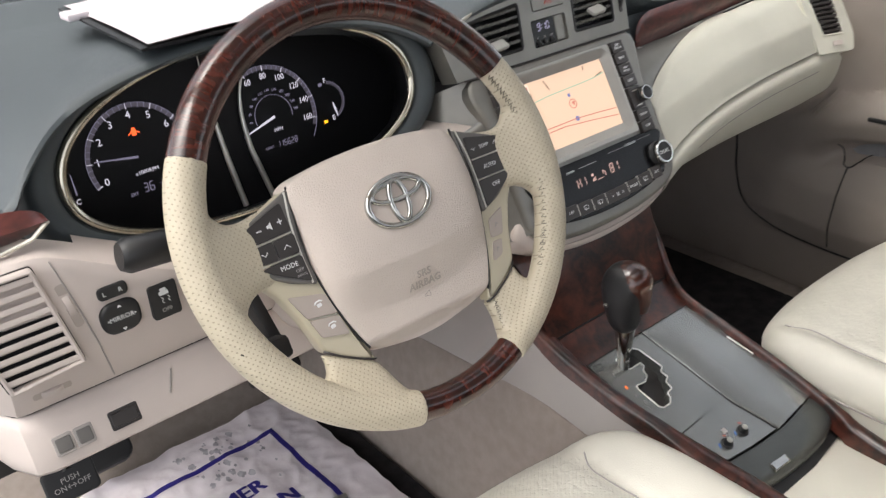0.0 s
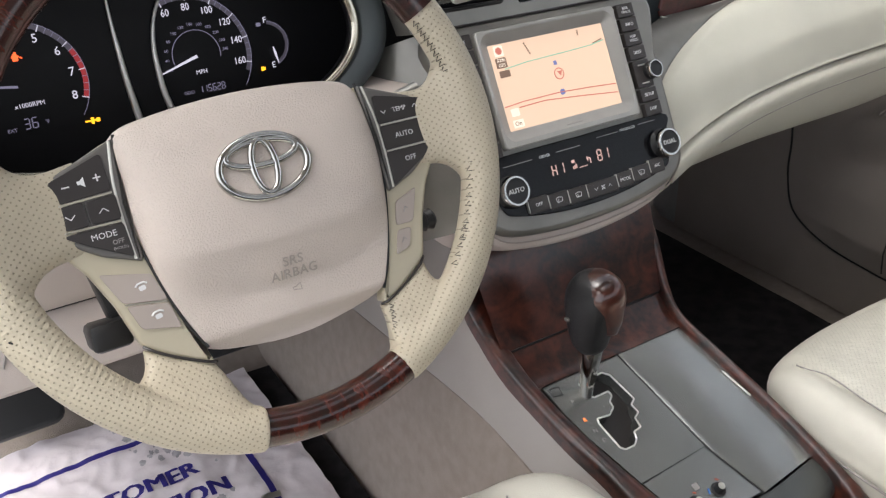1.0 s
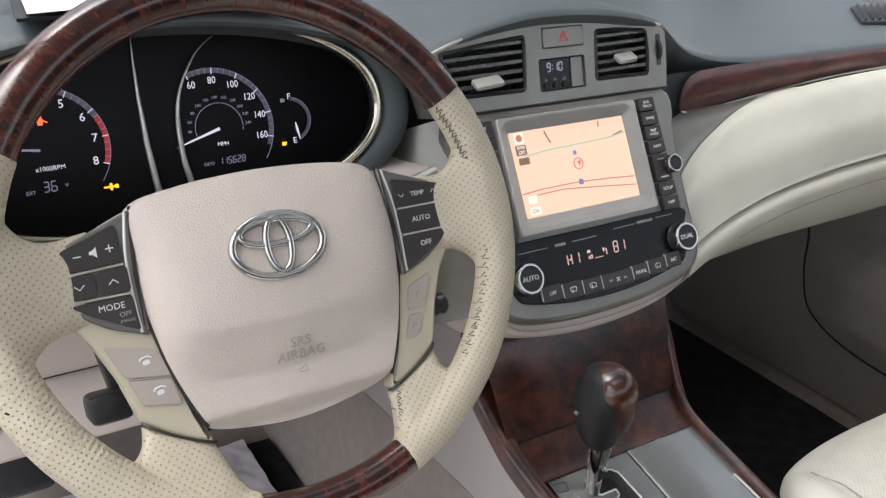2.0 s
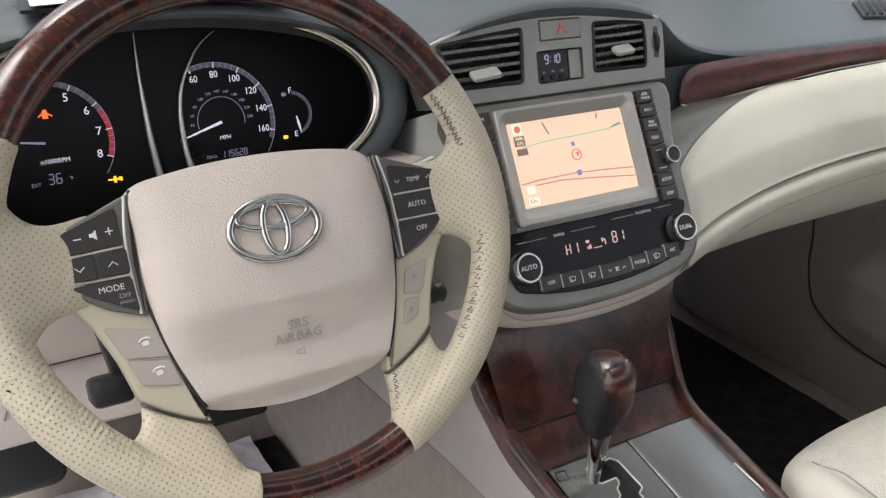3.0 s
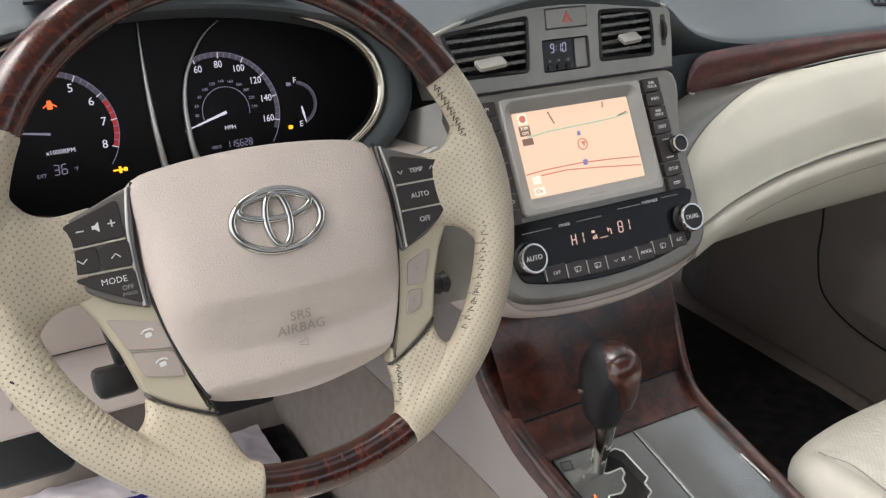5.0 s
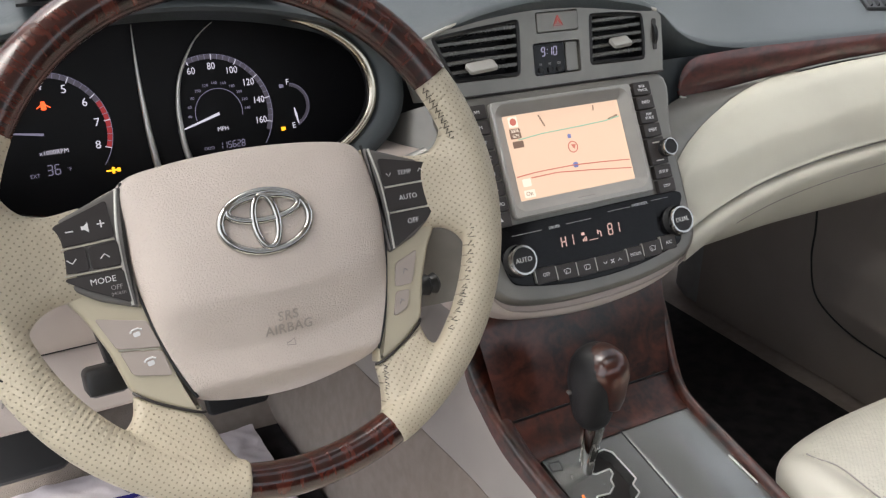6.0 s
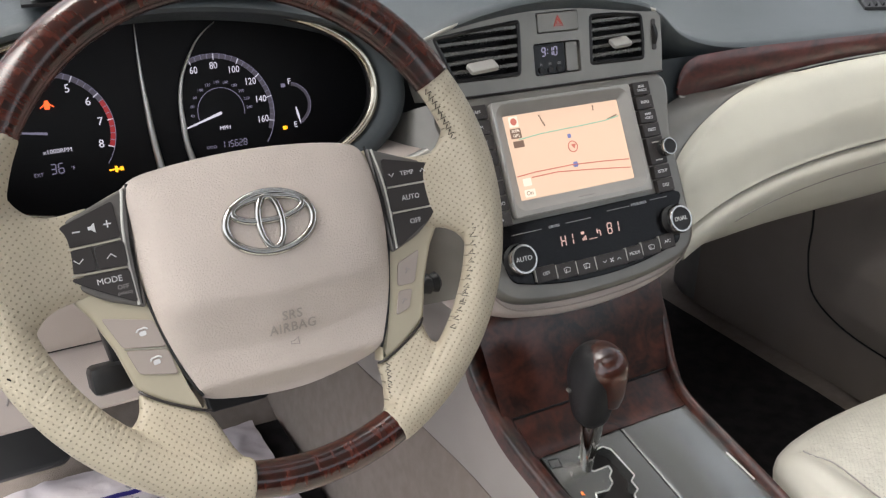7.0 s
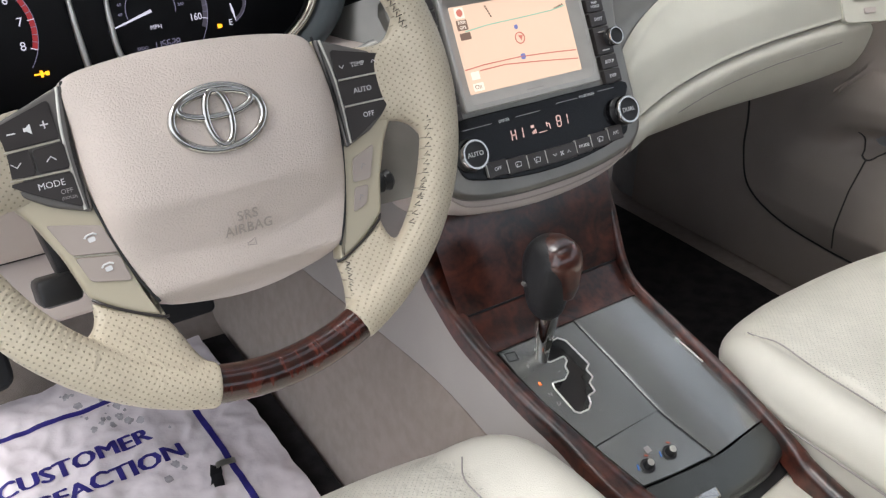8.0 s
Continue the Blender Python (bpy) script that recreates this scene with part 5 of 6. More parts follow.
part("window", move(prism(rrect(0.040, 0.0325, 0.002), -0.01, -0.001, 0.0008), at(-0.0105, 0.018)), BLACK_GLOSS, clock)
part("digits", move(segments("9:10", 0.0085, bar=0.12), at(-0.0100, 0.0255, -0.0008)), LIT_VIOLET, clock)
for _i, _c in enumerate(["H", "M", ":00"]):
    part("button", move(lathe([(0.003, -0.004), (0.003, 0.001), (0.0005, 0.0013)], 14), at(-0.022 + 0.0115 * _i, 0.0065)), BLACK, clock)
    part("lettering", move(letters(_c, 0.0042, 0.0001), at(-0.022 + 0.0115 * _i, 0.0125, -0.0006)), GREY_PRINT, clock)
part("silver_plate", move(prism(rrect(0.016, 0.031, 0.002), -0.01, -0.003, 0.001), at(0.0205, 0.018)), SILVER, clock)
_vw = thing("vent_shutoff", "dark vent shut-off thumbwheel beside the centre vent", "thumbwheel", UPPER)
part("wheel", move(prism(ellipse(0.016, 0.016, 24), -0.002, 0.002), pose(0.1325, 0.031, -0.011, 0, 90, 0)), BLACK, _vw)
part("slot", move(prism(rrect(0.006, 0.034, 0.002), -0.001, 0.0006), at(0.1325, 0.031)), BUTTON_DARK, _vw)

# ---- lower centre: burl panel, console, rails ----
console = thing("centre_console", "grey satin centre console with burl wood rails", "centre console", Matrix.Translation((0.388, -0.1, 0.06)))
_cinv = Matrix.Translation((-0.388, 0.1, -0.06))


def cpart(name, bm, mat, label="", **k):
    return part(name, move(bm, _cinv), mat, console, label, **k)


_wp = [(0.130, 0.52), (0.108, 0.505), (0.0985, 0.490), (0.078, 0.445), (0.0575, 0.400)]
cpart("burl_panel", sheet([[(0.246 + 0.250 * u + (0.005 * i - 0.010) * (1 - 2 * u), y, z) for u in steps(0, 1, 12)] for i, (y, z) in enumerate(_wp)]), WOOD, "dark burl wood panel under the stack")
cpart("lower_burl_panel", sheet([[(0.256 + 0.224 * u, y, z) for u in steps(0, 1, 12)] for y, z in ((0.059, 0.3985), (0.0545, 0.3965), (0.040, 0.384), (0.024, 0.3755), (0.016, 0.374))]), WOOD, "dark burl wood sill")
cpart("panel_joint", tube([(0.268 + 0.212 * u, 0.0565, 0.399) for u in steps(0, 1, 6)], 0.0012, 6), BLACK)


def rail(pts, name, label):
    """A wood rail: (x, y, z, half width) stations, domed above."""
    rings = []
    for x, y, z, w in smooth(pts, 5, closed=False):
        rings.append([(x - w * math.cos(a), y, z + 0.010 * math.sin(a) - (0.03 if a in (0, math.pi) else 0) * 0) for a in steps(0, math.pi, 9)] + [(x + w, y, z - 0.022), (x - w, y, z - 0.022)])
    return cpart(name, loft(rings, cap=(True, True)), WOOD, label)


rail([(0.268, 0.150, 0.500, 0.016), (0.262, 0.120, 0.445, 0.016), (0.259, 0.090, 0.412, 0.012), (0.259, 0.050, 0.390, 0.010), (0.264, 0.005, 0.369, 0.009), (0.274, -0.045, 0.348, 0.010), (0.286, -0.090, 0.330, 0.011), (0.302, -0.145, 0.306, 0.016), (0.320, -0.200, 0.285, 0.018), (0.335, -0.28, 0.262, 0.018), (0.34, -0.45, 0.245, 0.018)], "rail", "glossy burl wood side rail")
rail([(0.498, 0.120, 0.495, 0.005), (0.494, 0.085, 0.450, 0.005), (0.486, 0.050, 0.400, 0.005), (0.482, 0.020, 0.377, 0.005), (0.491, -0.040, 0.352, 0.005), (0.502, -0.110, 0.323, 0.006), (0.507, -0.175, 0.297, 0.007), (0.508, -0.205, 0.284, 0.009), (0.508, -0.25, 0.268, 0.012), (0.505, -0.45, 0.24, 0.012)], "rail", "slim burl wood side rail")
# side walls under the rails
_lp = smooth([(0.252, 0.155, 0.50), (0.246, 0.110, 0.425), (0.249, 0.050, 0.385), (0.255, 0.0, 0.363), (0.264, -0.05, 0.342), (0.276, -0.10, 0.322), (0.287, -0.16, 0.295), (0.305, -0.28, 0.25), (0.315, -0.45, 0.235)], 4, closed=False)
cpart("side_wall", sheet([[(x + 0.004, y, z - 0.002), (x - 0.001, y, z - 0.014), (0.55 * x + 0.45 * 0.236 - 0.004, y + 0.012, 0.5 * z + 0.5 * tunnel_z(y + 0.012)), (0.237 + max(0.0, x - 0.270), y + 0.02, min(tunnel_z(y + 0.02) - 0.004, z - 0.03))] for x, y, z in [(0.250, 0.42, 0.50), (0.250, 0.30, 0.50)] + _lp]), MAUVE_SIDE, "taupe plastic side wall")
cpart("side_wall", sheet([[(x, y, z - 0.002), (x + 0.006, y, z - 0.02), (x + 0.012, y, 0.20)] for x, y, z in [(0.503, 0.40, 0.50), (0.503, 0.14, 0.50), (0.500, 0.085, 0.45), (0.492, 0.05, 0.40), (0.488, 0.02, 0.377), (0.497, -0.04, 0.352), (0.509, -0.11, 0.323), (0.515, -0.175, 0.297), (0.514, -0.25, 0.27), (0.51, -0.45, 0.24)]]), BLACK, "dark side wall")
cpart("rear_bin", box(0.335, 0.512, -0.50, -0.188, 0.10, 0.256, 0.012), SEAT_LEATHER, "cream armrest front")

shifter_plate = thing("shift_console", "satin grey shift plate with a stepped chrome gate", "shift console", CONSOLE)
GATE = round_off([(-0.0745, 0.0840), (-0.0418, 0.0855), (-0.0350, 0.0792), (-0.0287, 0.0440), (-0.0362, 0.0395), (-0.0350, 0.0291), (-0.0430, 0.0250), (-0.0440, 0.0140), (-0.0545, 0.0125), (-0.0570, 0.0050), (-0.0640, -0.0003), (-0.0757, 0.0000), (-0.0800, 0.0040), (-0.0835, 0.0360), (-0.0815, 0.0415), (-0.0661, 0.0395), (-0.0570, 0.0450), (-0.0560, 0.0523), (-0.0495, 0.0574), (-0.0495, 0.0635), (-0.0680, 0.0635), (-0.0755, 0.0690)], 0.0011, 2)
_sp = [(-0.114, 0.0975), (-0.110, 0.060), (-0.103, 0.025), (-0.095, -0.0005), (-0.0845, -0.0365), (0.0062, -0.0335), (-0.0120, 0.1075)]
part("shift_plate", holed(_sp, [GATE], -0.016, 0.0), CONSOLE_GREY, shifter_plate, "satin grey plate", sharp=30)
part("gate_rim", tube([(x, y, 0.0006) for x, y in GATE], 0.0010, 6, closed=True), EDGE_METAL, shifter_plate, "thin chrome gate rim")
part("gate_floor", prism(GATE, -0.020, -0.016), BUTTON_DARK, shifter_plate)
part("seat_heater_plate", prism(round_off([(-0.0835, -0.0378), (0.0055, -0.0335), (0.0270, -0.0995), (-0.0209, -0.0972), (-0.0650, -0.0925)], 0.002), -0.010, -0.0004, 0.0008), CONSOLE_GREY, shifter_plate, "satin grey plate with seat heater dials")
_ll = smooth([(-0.0107, 0.1075), (-0.0010, 0.0330), (0.0078, -0.0345), (0.0180, -0.0690), (0.0285, -0.1012)], 6, closed=False)
_lr = smooth([(0.0860, 0.0990), (0.1000, 0.0480), (0.1080, 0.0), (0.1125, -0.0500), (0.1145, -0.0935)], 6, closed=False)
part("storage_lid", sheet([[(ax + (bx - ax) * t, ay + (by - ay) * t, z) for t, z in [(0.0, -0.010), (0.0, 0.0), (0.008, 0.0006)] + [(u, 0.0006 + 0.0026 * math.sin(math.pi * u) ** 1.2 * min(1.0, k / 6)) for u in steps(0.05, 0.95, 13)] + [(0.992, 0.0006), (1.0, 0.0), (1.0, -0.010)]] for k, ((ax, ay), (bx, by)) in enumerate(zip(_ll, _lr))]), CONSOLE_GREY, shifter_plate, "crowned satin grey storage lid", sharp=50)
part("lid_gap", tube([(x - 0.0006, y, 0.0002) for x, y in _ll], 0.0008, 6), BLACK, shifter_plate, "dark gap along the lid")
_hf = smooth([(-0.0665, -0.0955), (-0.0209, -0.0998), (0.0314, -0.1025), (0.0738, -0.0990), (0.1160, -0.0945)], 6, closed=False)
_hr = smooth([(-0.0560, -0.1395), (-0.0200, -0.1450), (0.0300, -0.1472), (0.0800, -0.1440), (0.1135, -0.1330)], 6, closed=False)
part("rear_hump", sheet([[(fx + (rx - fx) * t, fy + (ry - fy) * t, z) for t, z in ((0.0, -0.012), (0.0, -0.0010), (0.015, 0.0008), (0.25, 0.0016), (0.5, 0.0014), (0.72, -0.0004), (0.88, -0.0034), (0.97, -0.0080), (1.0, -0.0140), (1.0, -0.045))] for (fx, fy), (rx, ry) in zip(_hf, _hr)]), HUMP_GREY, shifter_plate, "rounded dark satin end of the plate", sharp=40)
part("base", prism([(-0.118, 0.10), (0.088, 0.105), (0.118, -0.10), (0.11, -0.15), (-0.05, -0.17), (-0.075, -0.10)], -0.05, -0.0205), BLACK, shifter_plate)
part("metal_mark", move(prism(rrect(0.0022, 0.040, 0.001), 0.0008, 0.0016), at(0.0925, 0.0095, 0.0018, 12)), EDGE_METAL, shifter_plate, "slim chrome finger mark")
part("release_square", move(tube([(-0.006, -0.005, 0), (0.006, -0.005, 0), (0.006, 0.005, 0), (-0.006, 0.005, 0)], 0.0005, 5, closed=True), at(-0.1035, 0.0865, 0.0003, -8)), BLACK, shifter_plate)
for _x, _y, _c, _m in ((-0.0935, 0.069, "P", GREY_PRINT), (-0.0945, 0.046, "R", lamp_face("lit_gear_red", (1.0, 0.2, 0.03), 0.5)), (-0.092, 0.031, "N", GREY_PRINT), (-0.0895, 0.0185, "D", GREY_PRINT), (-0.052, -0.006, "-", GREY_PRINT), (-0.0655, 0.050, "+", GREY_PRINT)):
    part("lettering", move(letters(_c, 0.0065, 0.0001), at(_x, _y, 0.0003, -8)), _m, shifter_plate)
for _x, _y in ((-0.0470, -0.078), (-0.0150, -0.077)):
    _d = part("heater_dial", move(lathe([(0.0078, -0.003), (0.0078, 0.0008), (0.0058, 0.0015), (0.0050, 0.0070), (0.0042, 0.0082), (0.0005, 0.0084)], 20), at(_x, _y)), BLACK, shifter_plate, "small black seat heater dial")
    part("cap", move(lathe([(0.0036, 0.0080), (0.0036, 0.0090), (0.0005, 0.0094)], 16), at(_x, _y)), SATIN_METAL, _d)
    # Dial marks, brightened by a weak emission in their material.
    part("glow_red_mark", move(prism(rrect(0.004, 0.0012, 0.0004), 0.0, 0.0006), at(_x + 0.006, _y + 0.0095, 0, -40)), lamp_face("glow_red_mark", (0.5, 0.1, 0.05), 0.2), shifter_plate)
    part("glow_blue_mark", move(prism(rrect(0.006, 0.0012, 0.0004), 0.0, 0.0006), at(_x - 0.0105, _y + 0.003, 0, 70)), lamp_face("glow_blue_mark", (0.05, 0.2, 0.6), 0.2), shifter_plate)
part("seat_symbol", move(prism(rrect(0.007, 0.007, 0.001), 0.0, 0.0005), at(-0.035, -0.064)), GREY_PRINT, shifter_plate)
part("release_catch", move(prism(rrect(0.030, 0.011, 0.002), 0, 0.005, 0.002), pose(-0.0125, -0.1315, -0.0015, 8, 0, -4)), CHROME, shifter_plate, "chrome push catch")

# gear lever
lever = thing("gear_lever", "black leather gear lever with a burl wood top", "gear lever", Matrix.Translation((0.3195, -0.006, 0.360)))
part("stem", tube([(0, 0, -0.02), (0.0006, 0.0, 0.02), (0.0015, -0.001, 0.075)], [0.0058, 0.0085, 0.0150], 16), CHROME, lever, "chrome stem")


def knob_ring(z, rx, ry, ox, oy, p=2.4):
    return [(ox + x, oy + y, z) for x, y in ellipse(rx, ry, 28, p=p)]


_kr = [(0.060, 0.0125, 0.013, 0.0, 0.0), (0.066, 0.0165, 0.017, 0.0, 0.0), (0.075, 0.0190, 0.020, 0.0, 0.001), (0.095, 0.0225, 0.025, 0.001, 0.002), (0.112, 0.0245, 0.028, 0.002, 0.002), (0.126, 0.0240, 0.028, 0.003, 0.001), (0.137, 0.0205, 0.024, 0.004, 0.0), (0.144, 0.0140, 0.017, 0.0045, 0.0), (0.1475, 0.006, 0.007, 0.005, 0.0)]
part("knob", loft([knob_ring(*k) for k in smooth(_kr, 4, closed=False)], cap=(True, True)), BLACK_LEATHER, lever, "black leather knob", sharp=80)
_cap = [(0.086, 0.011, 0.0220, 0.0090, -0.001), (0.098, 0.0165, 0.0250, 0.0088, -0.0005), (0.112, 0.0215, 0.0268, 0.0062, 0.0), (0.126, 0.0238, 0.0272, 0.0044, -0.001), (0.1375, 0.0208, 0.0236, 0.0046, -0.001), (0.1448, 0.0142, 0.0168, 0.0050, -0.001), (0.1485, 0.006, 0.007, 0.0055, -0.001)]
part("wood_cap", loft([knob_ring(z, rx, ry, ox + 0.0012, oy - 0.002) for z, rx, ry, ox, oy in smooth(_cap, 4, closed=False)], cap=(True, True)), WOOD_KNOB, lever, "polished burl wood cap", sharp=80)
part("lock_button", move(prism(rrect(0.004, 0.006, 0.0015), 0, 0.003, 0.001), pose(-0.0215, 0.010, 0.098, 0, -90, 0)), SILVER_DARK, lever, "small silver lock button")

# ---- switches on the driver's panel ----
def panel_at(x, z):
    y = float(np.interp(z, [p[1] for p in _face[::-1]], [p[0] for p in _face[::-1]]))
    return frame_of((x, y - 0.0005, z), 2)


mirror = thing("mirror_control", "black mirror adjustment pad with a selector above it", "switch", panel_at(-0.2187, 0.629))
_mp = part("pad", prism(rrect(0.036, 0.031, 0.012, 6), 0, 0.006, 0.003, 3), BLACK, mirror)
part("lettering", move(letters("\u25c2MIRROR\u25b8", 0.0062, 0.0002), at(0, 0, 0.0061)), WHITE_PRINT, _mp)
for _dy, _t in ((0.0115, 0), (-0.0115, 180)):
    part("arrow", move(prism([(-0.002, -0.0012), (0.002, -0.0012), (0, 0.0016)], 0, 0.0003), at(0, _dy, 0.0061, _t)), WHITE_PRINT, _mp)
_ms = part("selector", move(prism(rrect(0.027, 0.013, 0.0045, 5), 0, 0.005, 0.002), at(-0.001, 0.026)), BLACK, mirror)
for _x, _c in ((-0.008, "L"), (0.0065, "R")):
    part("lettering", move(letters(_c, 0.0062, 0.0002), at(_x - 0.001, 0.026, 0.0051)), WHITE_PRINT, _ms)
esc = thing("traction_switch", "black traction control switch set in the cream panel", "switch", panel_at(-0.1774, 0.6275))
_ec = part("cap", prism(rrect(0.027, 0.035, 0.003), -0.002, 0.004, 0.0015), BLACK, esc)
part("lettering", move(letters("OFF", 0.0058, 0.0002), at(0, -0.009, 0.0041)), GREY_PRINT, _ec)
part("symbol", move(join(prism(rrect(0.009, 0.004, 0.001, cy=0.008), 0, 0.0003), prism(rrect(0.006, 0.003, 0.001, cy=0.0115), 0, 0.0003), tube([(-0.003, 0.004, 0), (-0.001, 0.002, 0), (-0.003, 0.0, 0), (-0.001, -0.002, 0)], 0.0004, 5), tube([(0.003, 0.004, 0), (0.005, 0.002, 0), (0.003, 0.0, 0), (0.005, -0.002, 0)], 0.0004, 5)), at(0, 0, 0.0041)), WHITE_PRINT, _ec)
_KNEE = frame_of((0, 0.1312, 0.5255), 24)
for _x, _w, _lb in ((-0.2953, 0.018, "taupe dimmer switch in the knee panel"), (-0.2765, 0.017, "taupe dimmer switch in the knee panel"), (-0.2385, 0.0285, "dark trunk opener switch in the knee panel")):
    _k = thing("knee_switch", _lb, "switch", _KNEE @ at(_x, -0.004), group="knee panel switches")
    part("surround", prism(rrect(_w, 0.0190, 0.002), -0.004, 0.0008, 0.0006), MAUVE_SIDE if _w < 0.02 else BUTTON_DARK, _k)
    part("cap", prism(rrect(_w - 0.004, 0.0135, 0.0015), 0.0, 0.0022, 0.001), BUTTON_DARK if _w > 0.02 else SILVER_DARK, _k)
part("knee_slot", move(tube([(0, 0, 0), (0.009, 0.022, 0)], 0.0009, 6), _KNEE @ at(-0.192, -0.002, 0.001)), MAUVE_SIDE, dash)
brake_rel = thing("parking_brake_pedal", "black parking brake pedal printed push on off", "pedal", pose(-0.291, 0.205, 0.424, 62, 0, 0))
_bp = part("pad", prism(rrect(0.052, 0.036, 0.006), -0.008, 0.0, 0.002), BLACK, brake_rel)
part("lettering", move(letters("PUSH\nON\u2194OFF", 0.0080, 0.0002), at(0, 0.0, 0.0002)), GREY_PRINT, _bp)
part("arm", tube([(0, 0.01, -0.005), (0.0, 0.06, -0.03), (0, 0.2, -0.05)], 0.008, 8), BLACK, brake_rel)
pedal = thing("brake_pedal", "black rubber brake pedal above the floor", "pedal", pose(0.10, 0.56, 0.20, 55, 0, 0))
part("pad", prism(rrect(0.095, 0.060, 0.010), -0.012, 0.0, 0.004), BLACK, pedal)
part("arm", tube([(0, 0.02, -0.01), (0.0, 0.12, 0.02), (0, 0.30, 0.02)], 0.009, 8), BLACK, pedal)
pedal2 = thing("foot_rest", "black rubber foot rest by the sill", "pedal", pose(-0.20, 0.66, 0.20, 48, 0, 0))
part("pad", prism(rrect(0.12, 0.20, 0.02), -0.02, 0.0, 0.006), BLACK, pedal2)
solid("under_dash_cover", box(-0.36, 0.24, 0.24, 0.80, 0.44, 0.49), BLACK, "dark cover under the dashboard", "cover", kind="structure")
solid("under_dash_cover", box(0.52, 1.13, 0.40, 0.80, 0.40, 0.49), BLACK, "dark cover under the glove box", "cover", kind="structure")


# ---- wheel switches ----
def wheel_key(outline, z, mat, name="button", label=""):
    return part(name, prism(round_off(outline, 0.003, 4), 0.004, z, 0.0004), mat, wheel, label, sharp=20)


def on_wheel(bm, x, y, z, mat, parent=None, turn=0.0, name="lettering"):
    return part(name, move(bm, at(x, y, z, turn)), mat, parent or wheel)


_lk = wheel_key([(-0.1365, 0.0225), (-0.1005, 0.0345), (-0.0995, 0.0095), (-0.1375, 0.0075)], 0.0128, BUTTON_DARK, label="dark volume key")
on_wheel(prism(rrect(0.0050, 0.0009, 0.0003), 0, 0.0002), -0.1265, 0.0175, 0.0129, WHITE_PRINT, _lk, name="minus")
on_wheel(join(prism(rrect(0.0050, 0.0009, 0.0003), 0, 0.0002), prism(rrect(0.0009, 0.0050, 0.0003), 0, 0.00025)), -0.1065, 0.0195, 0.0129, WHITE_PRINT, _lk, name="plus")
on_wheel(prism([(-0.003, -0.0012), (-0.0012, -0.0012), (0.0015, -0.0034), (0.0015, 0.0034), (-0.0012, 0.0012), (-0.003, 0.0012)], 0, 0.0002), -0.1160, 0.0185, 0.0129, WHITE_PRINT, _lk, name="speaker_symbol")
for _x0, _x1, _s in ((-0.1385, -0.1190, -1), (-0.1180, -0.0985, 1)):
    _k = wheel_key([(_x0, 0.0055), (_x1, 0.0068), (_x1, -0.0100), (_x0, -0.0095)], 0.0128, BUTTON_DARK, label="dark seek key")
    on_wheel(tube([(-0.003, -0.0014 * _s, 0), (0, 0.0014 * _s, 0), (0.003, -0.0014 * _s, 0)], 0.0004, 5), (_x0 + _x1) / 2, -0.0020, 0.0130, WHITE_PRINT, _k, name="chevron")
part("silver_bar", tube([(-0.138, 0.0066, 0.0124), (-0.100, 0.0082, 0.0124)], 0.0008, 6), SATIN_METAL, wheel)
part("silver_bar", tube([(-0.139, -0.0108, 0.0124), (-0.099, -0.0112, 0.0124)], 0.0008, 6), SATIN_METAL, wheel)
_k = wheel_key([(-0.1375, -0.0125), (-0.0985, -0.0125), (-0.0975, -0.0365), (-0.1245, -0.0215)], 0.0128, BUTTON_DARK, label="dark mode key")
on_wheel(letters("MODE", 0.0058, 0.0001), -0.1125, -0.0180, 0.0129, WHITE_PRINT, _k)
on_wheel(letters("OFF", 0.0044, 0.0001), -0.1050, -0.0240, 0.0129, GREY_PRINT, _k)
on_wheel(letters("(HOLD)", 0.0028, 0.0001), -0.1045, -0.0282, 0.0129, GREY_PRINT, _k)
for _y0, _y1, _c, _w in ((0.0265, 0.0100, "\u02c5 TEMP \u02c4", 0.0062), (0.0085, -0.0100, "AUTO", 0.0056), (-0.0115, -0.0280, "OFF", 0.0056)):
    _o = [(0.0985, _y0 + (0.006 if _y0 > 0.02 else 0)), (0.1375 if _y0 > 0.02 else 0.1385, _y0 - 0.003 if _y0 > 0.02 else _y0), (0.1385, _y1), (0.0985, _y1)]
    if _c == "OFF":
        _o = [(0.0985, _y0), (0.1375, _y0), (0.130, -0.0205), (0.0985, -0.0375)]
    _k = wheel_key(_o, 0.0128, BUTTON_DARK, label="dark climate key")
    if "TEMP" in _c:
        on_wheel(letters("TEMP", 0.0049, 0.0001), 0.118, 0.0185, 0.0129, WHITE_PRINT, _k)
        for _s, _x in ((-1, 0.1045), (1, 0.1315)):
            on_wheel(tube([(-0.002, -0.0012 * _s, 0), (0, 0.0012 * _s, 0), (0.002, -0.0012 * _s, 0)], 0.0003, 5), _x, 0.0185, 0.0130, WHITE_PRINT, _k, name="chevron")
    else:
        on_wheel(letters(_c, _w, 0.0001), 0.117, (_y0 + _y1) / 2, 0.0129, WHITE_PRINT, _k)
part("silver_bar", tube([(0.0995, 0.0093, 0.0124), (0.137, 0.0093, 0.0124)], 0.0008, 6), SATIN_METAL, wheel)
part("silver_bar", tube([(0.0995, -0.0107, 0.0124), (0.137, -0.0107, 0.0124)], 0.0008, 6), SATIN_METAL, wheel)
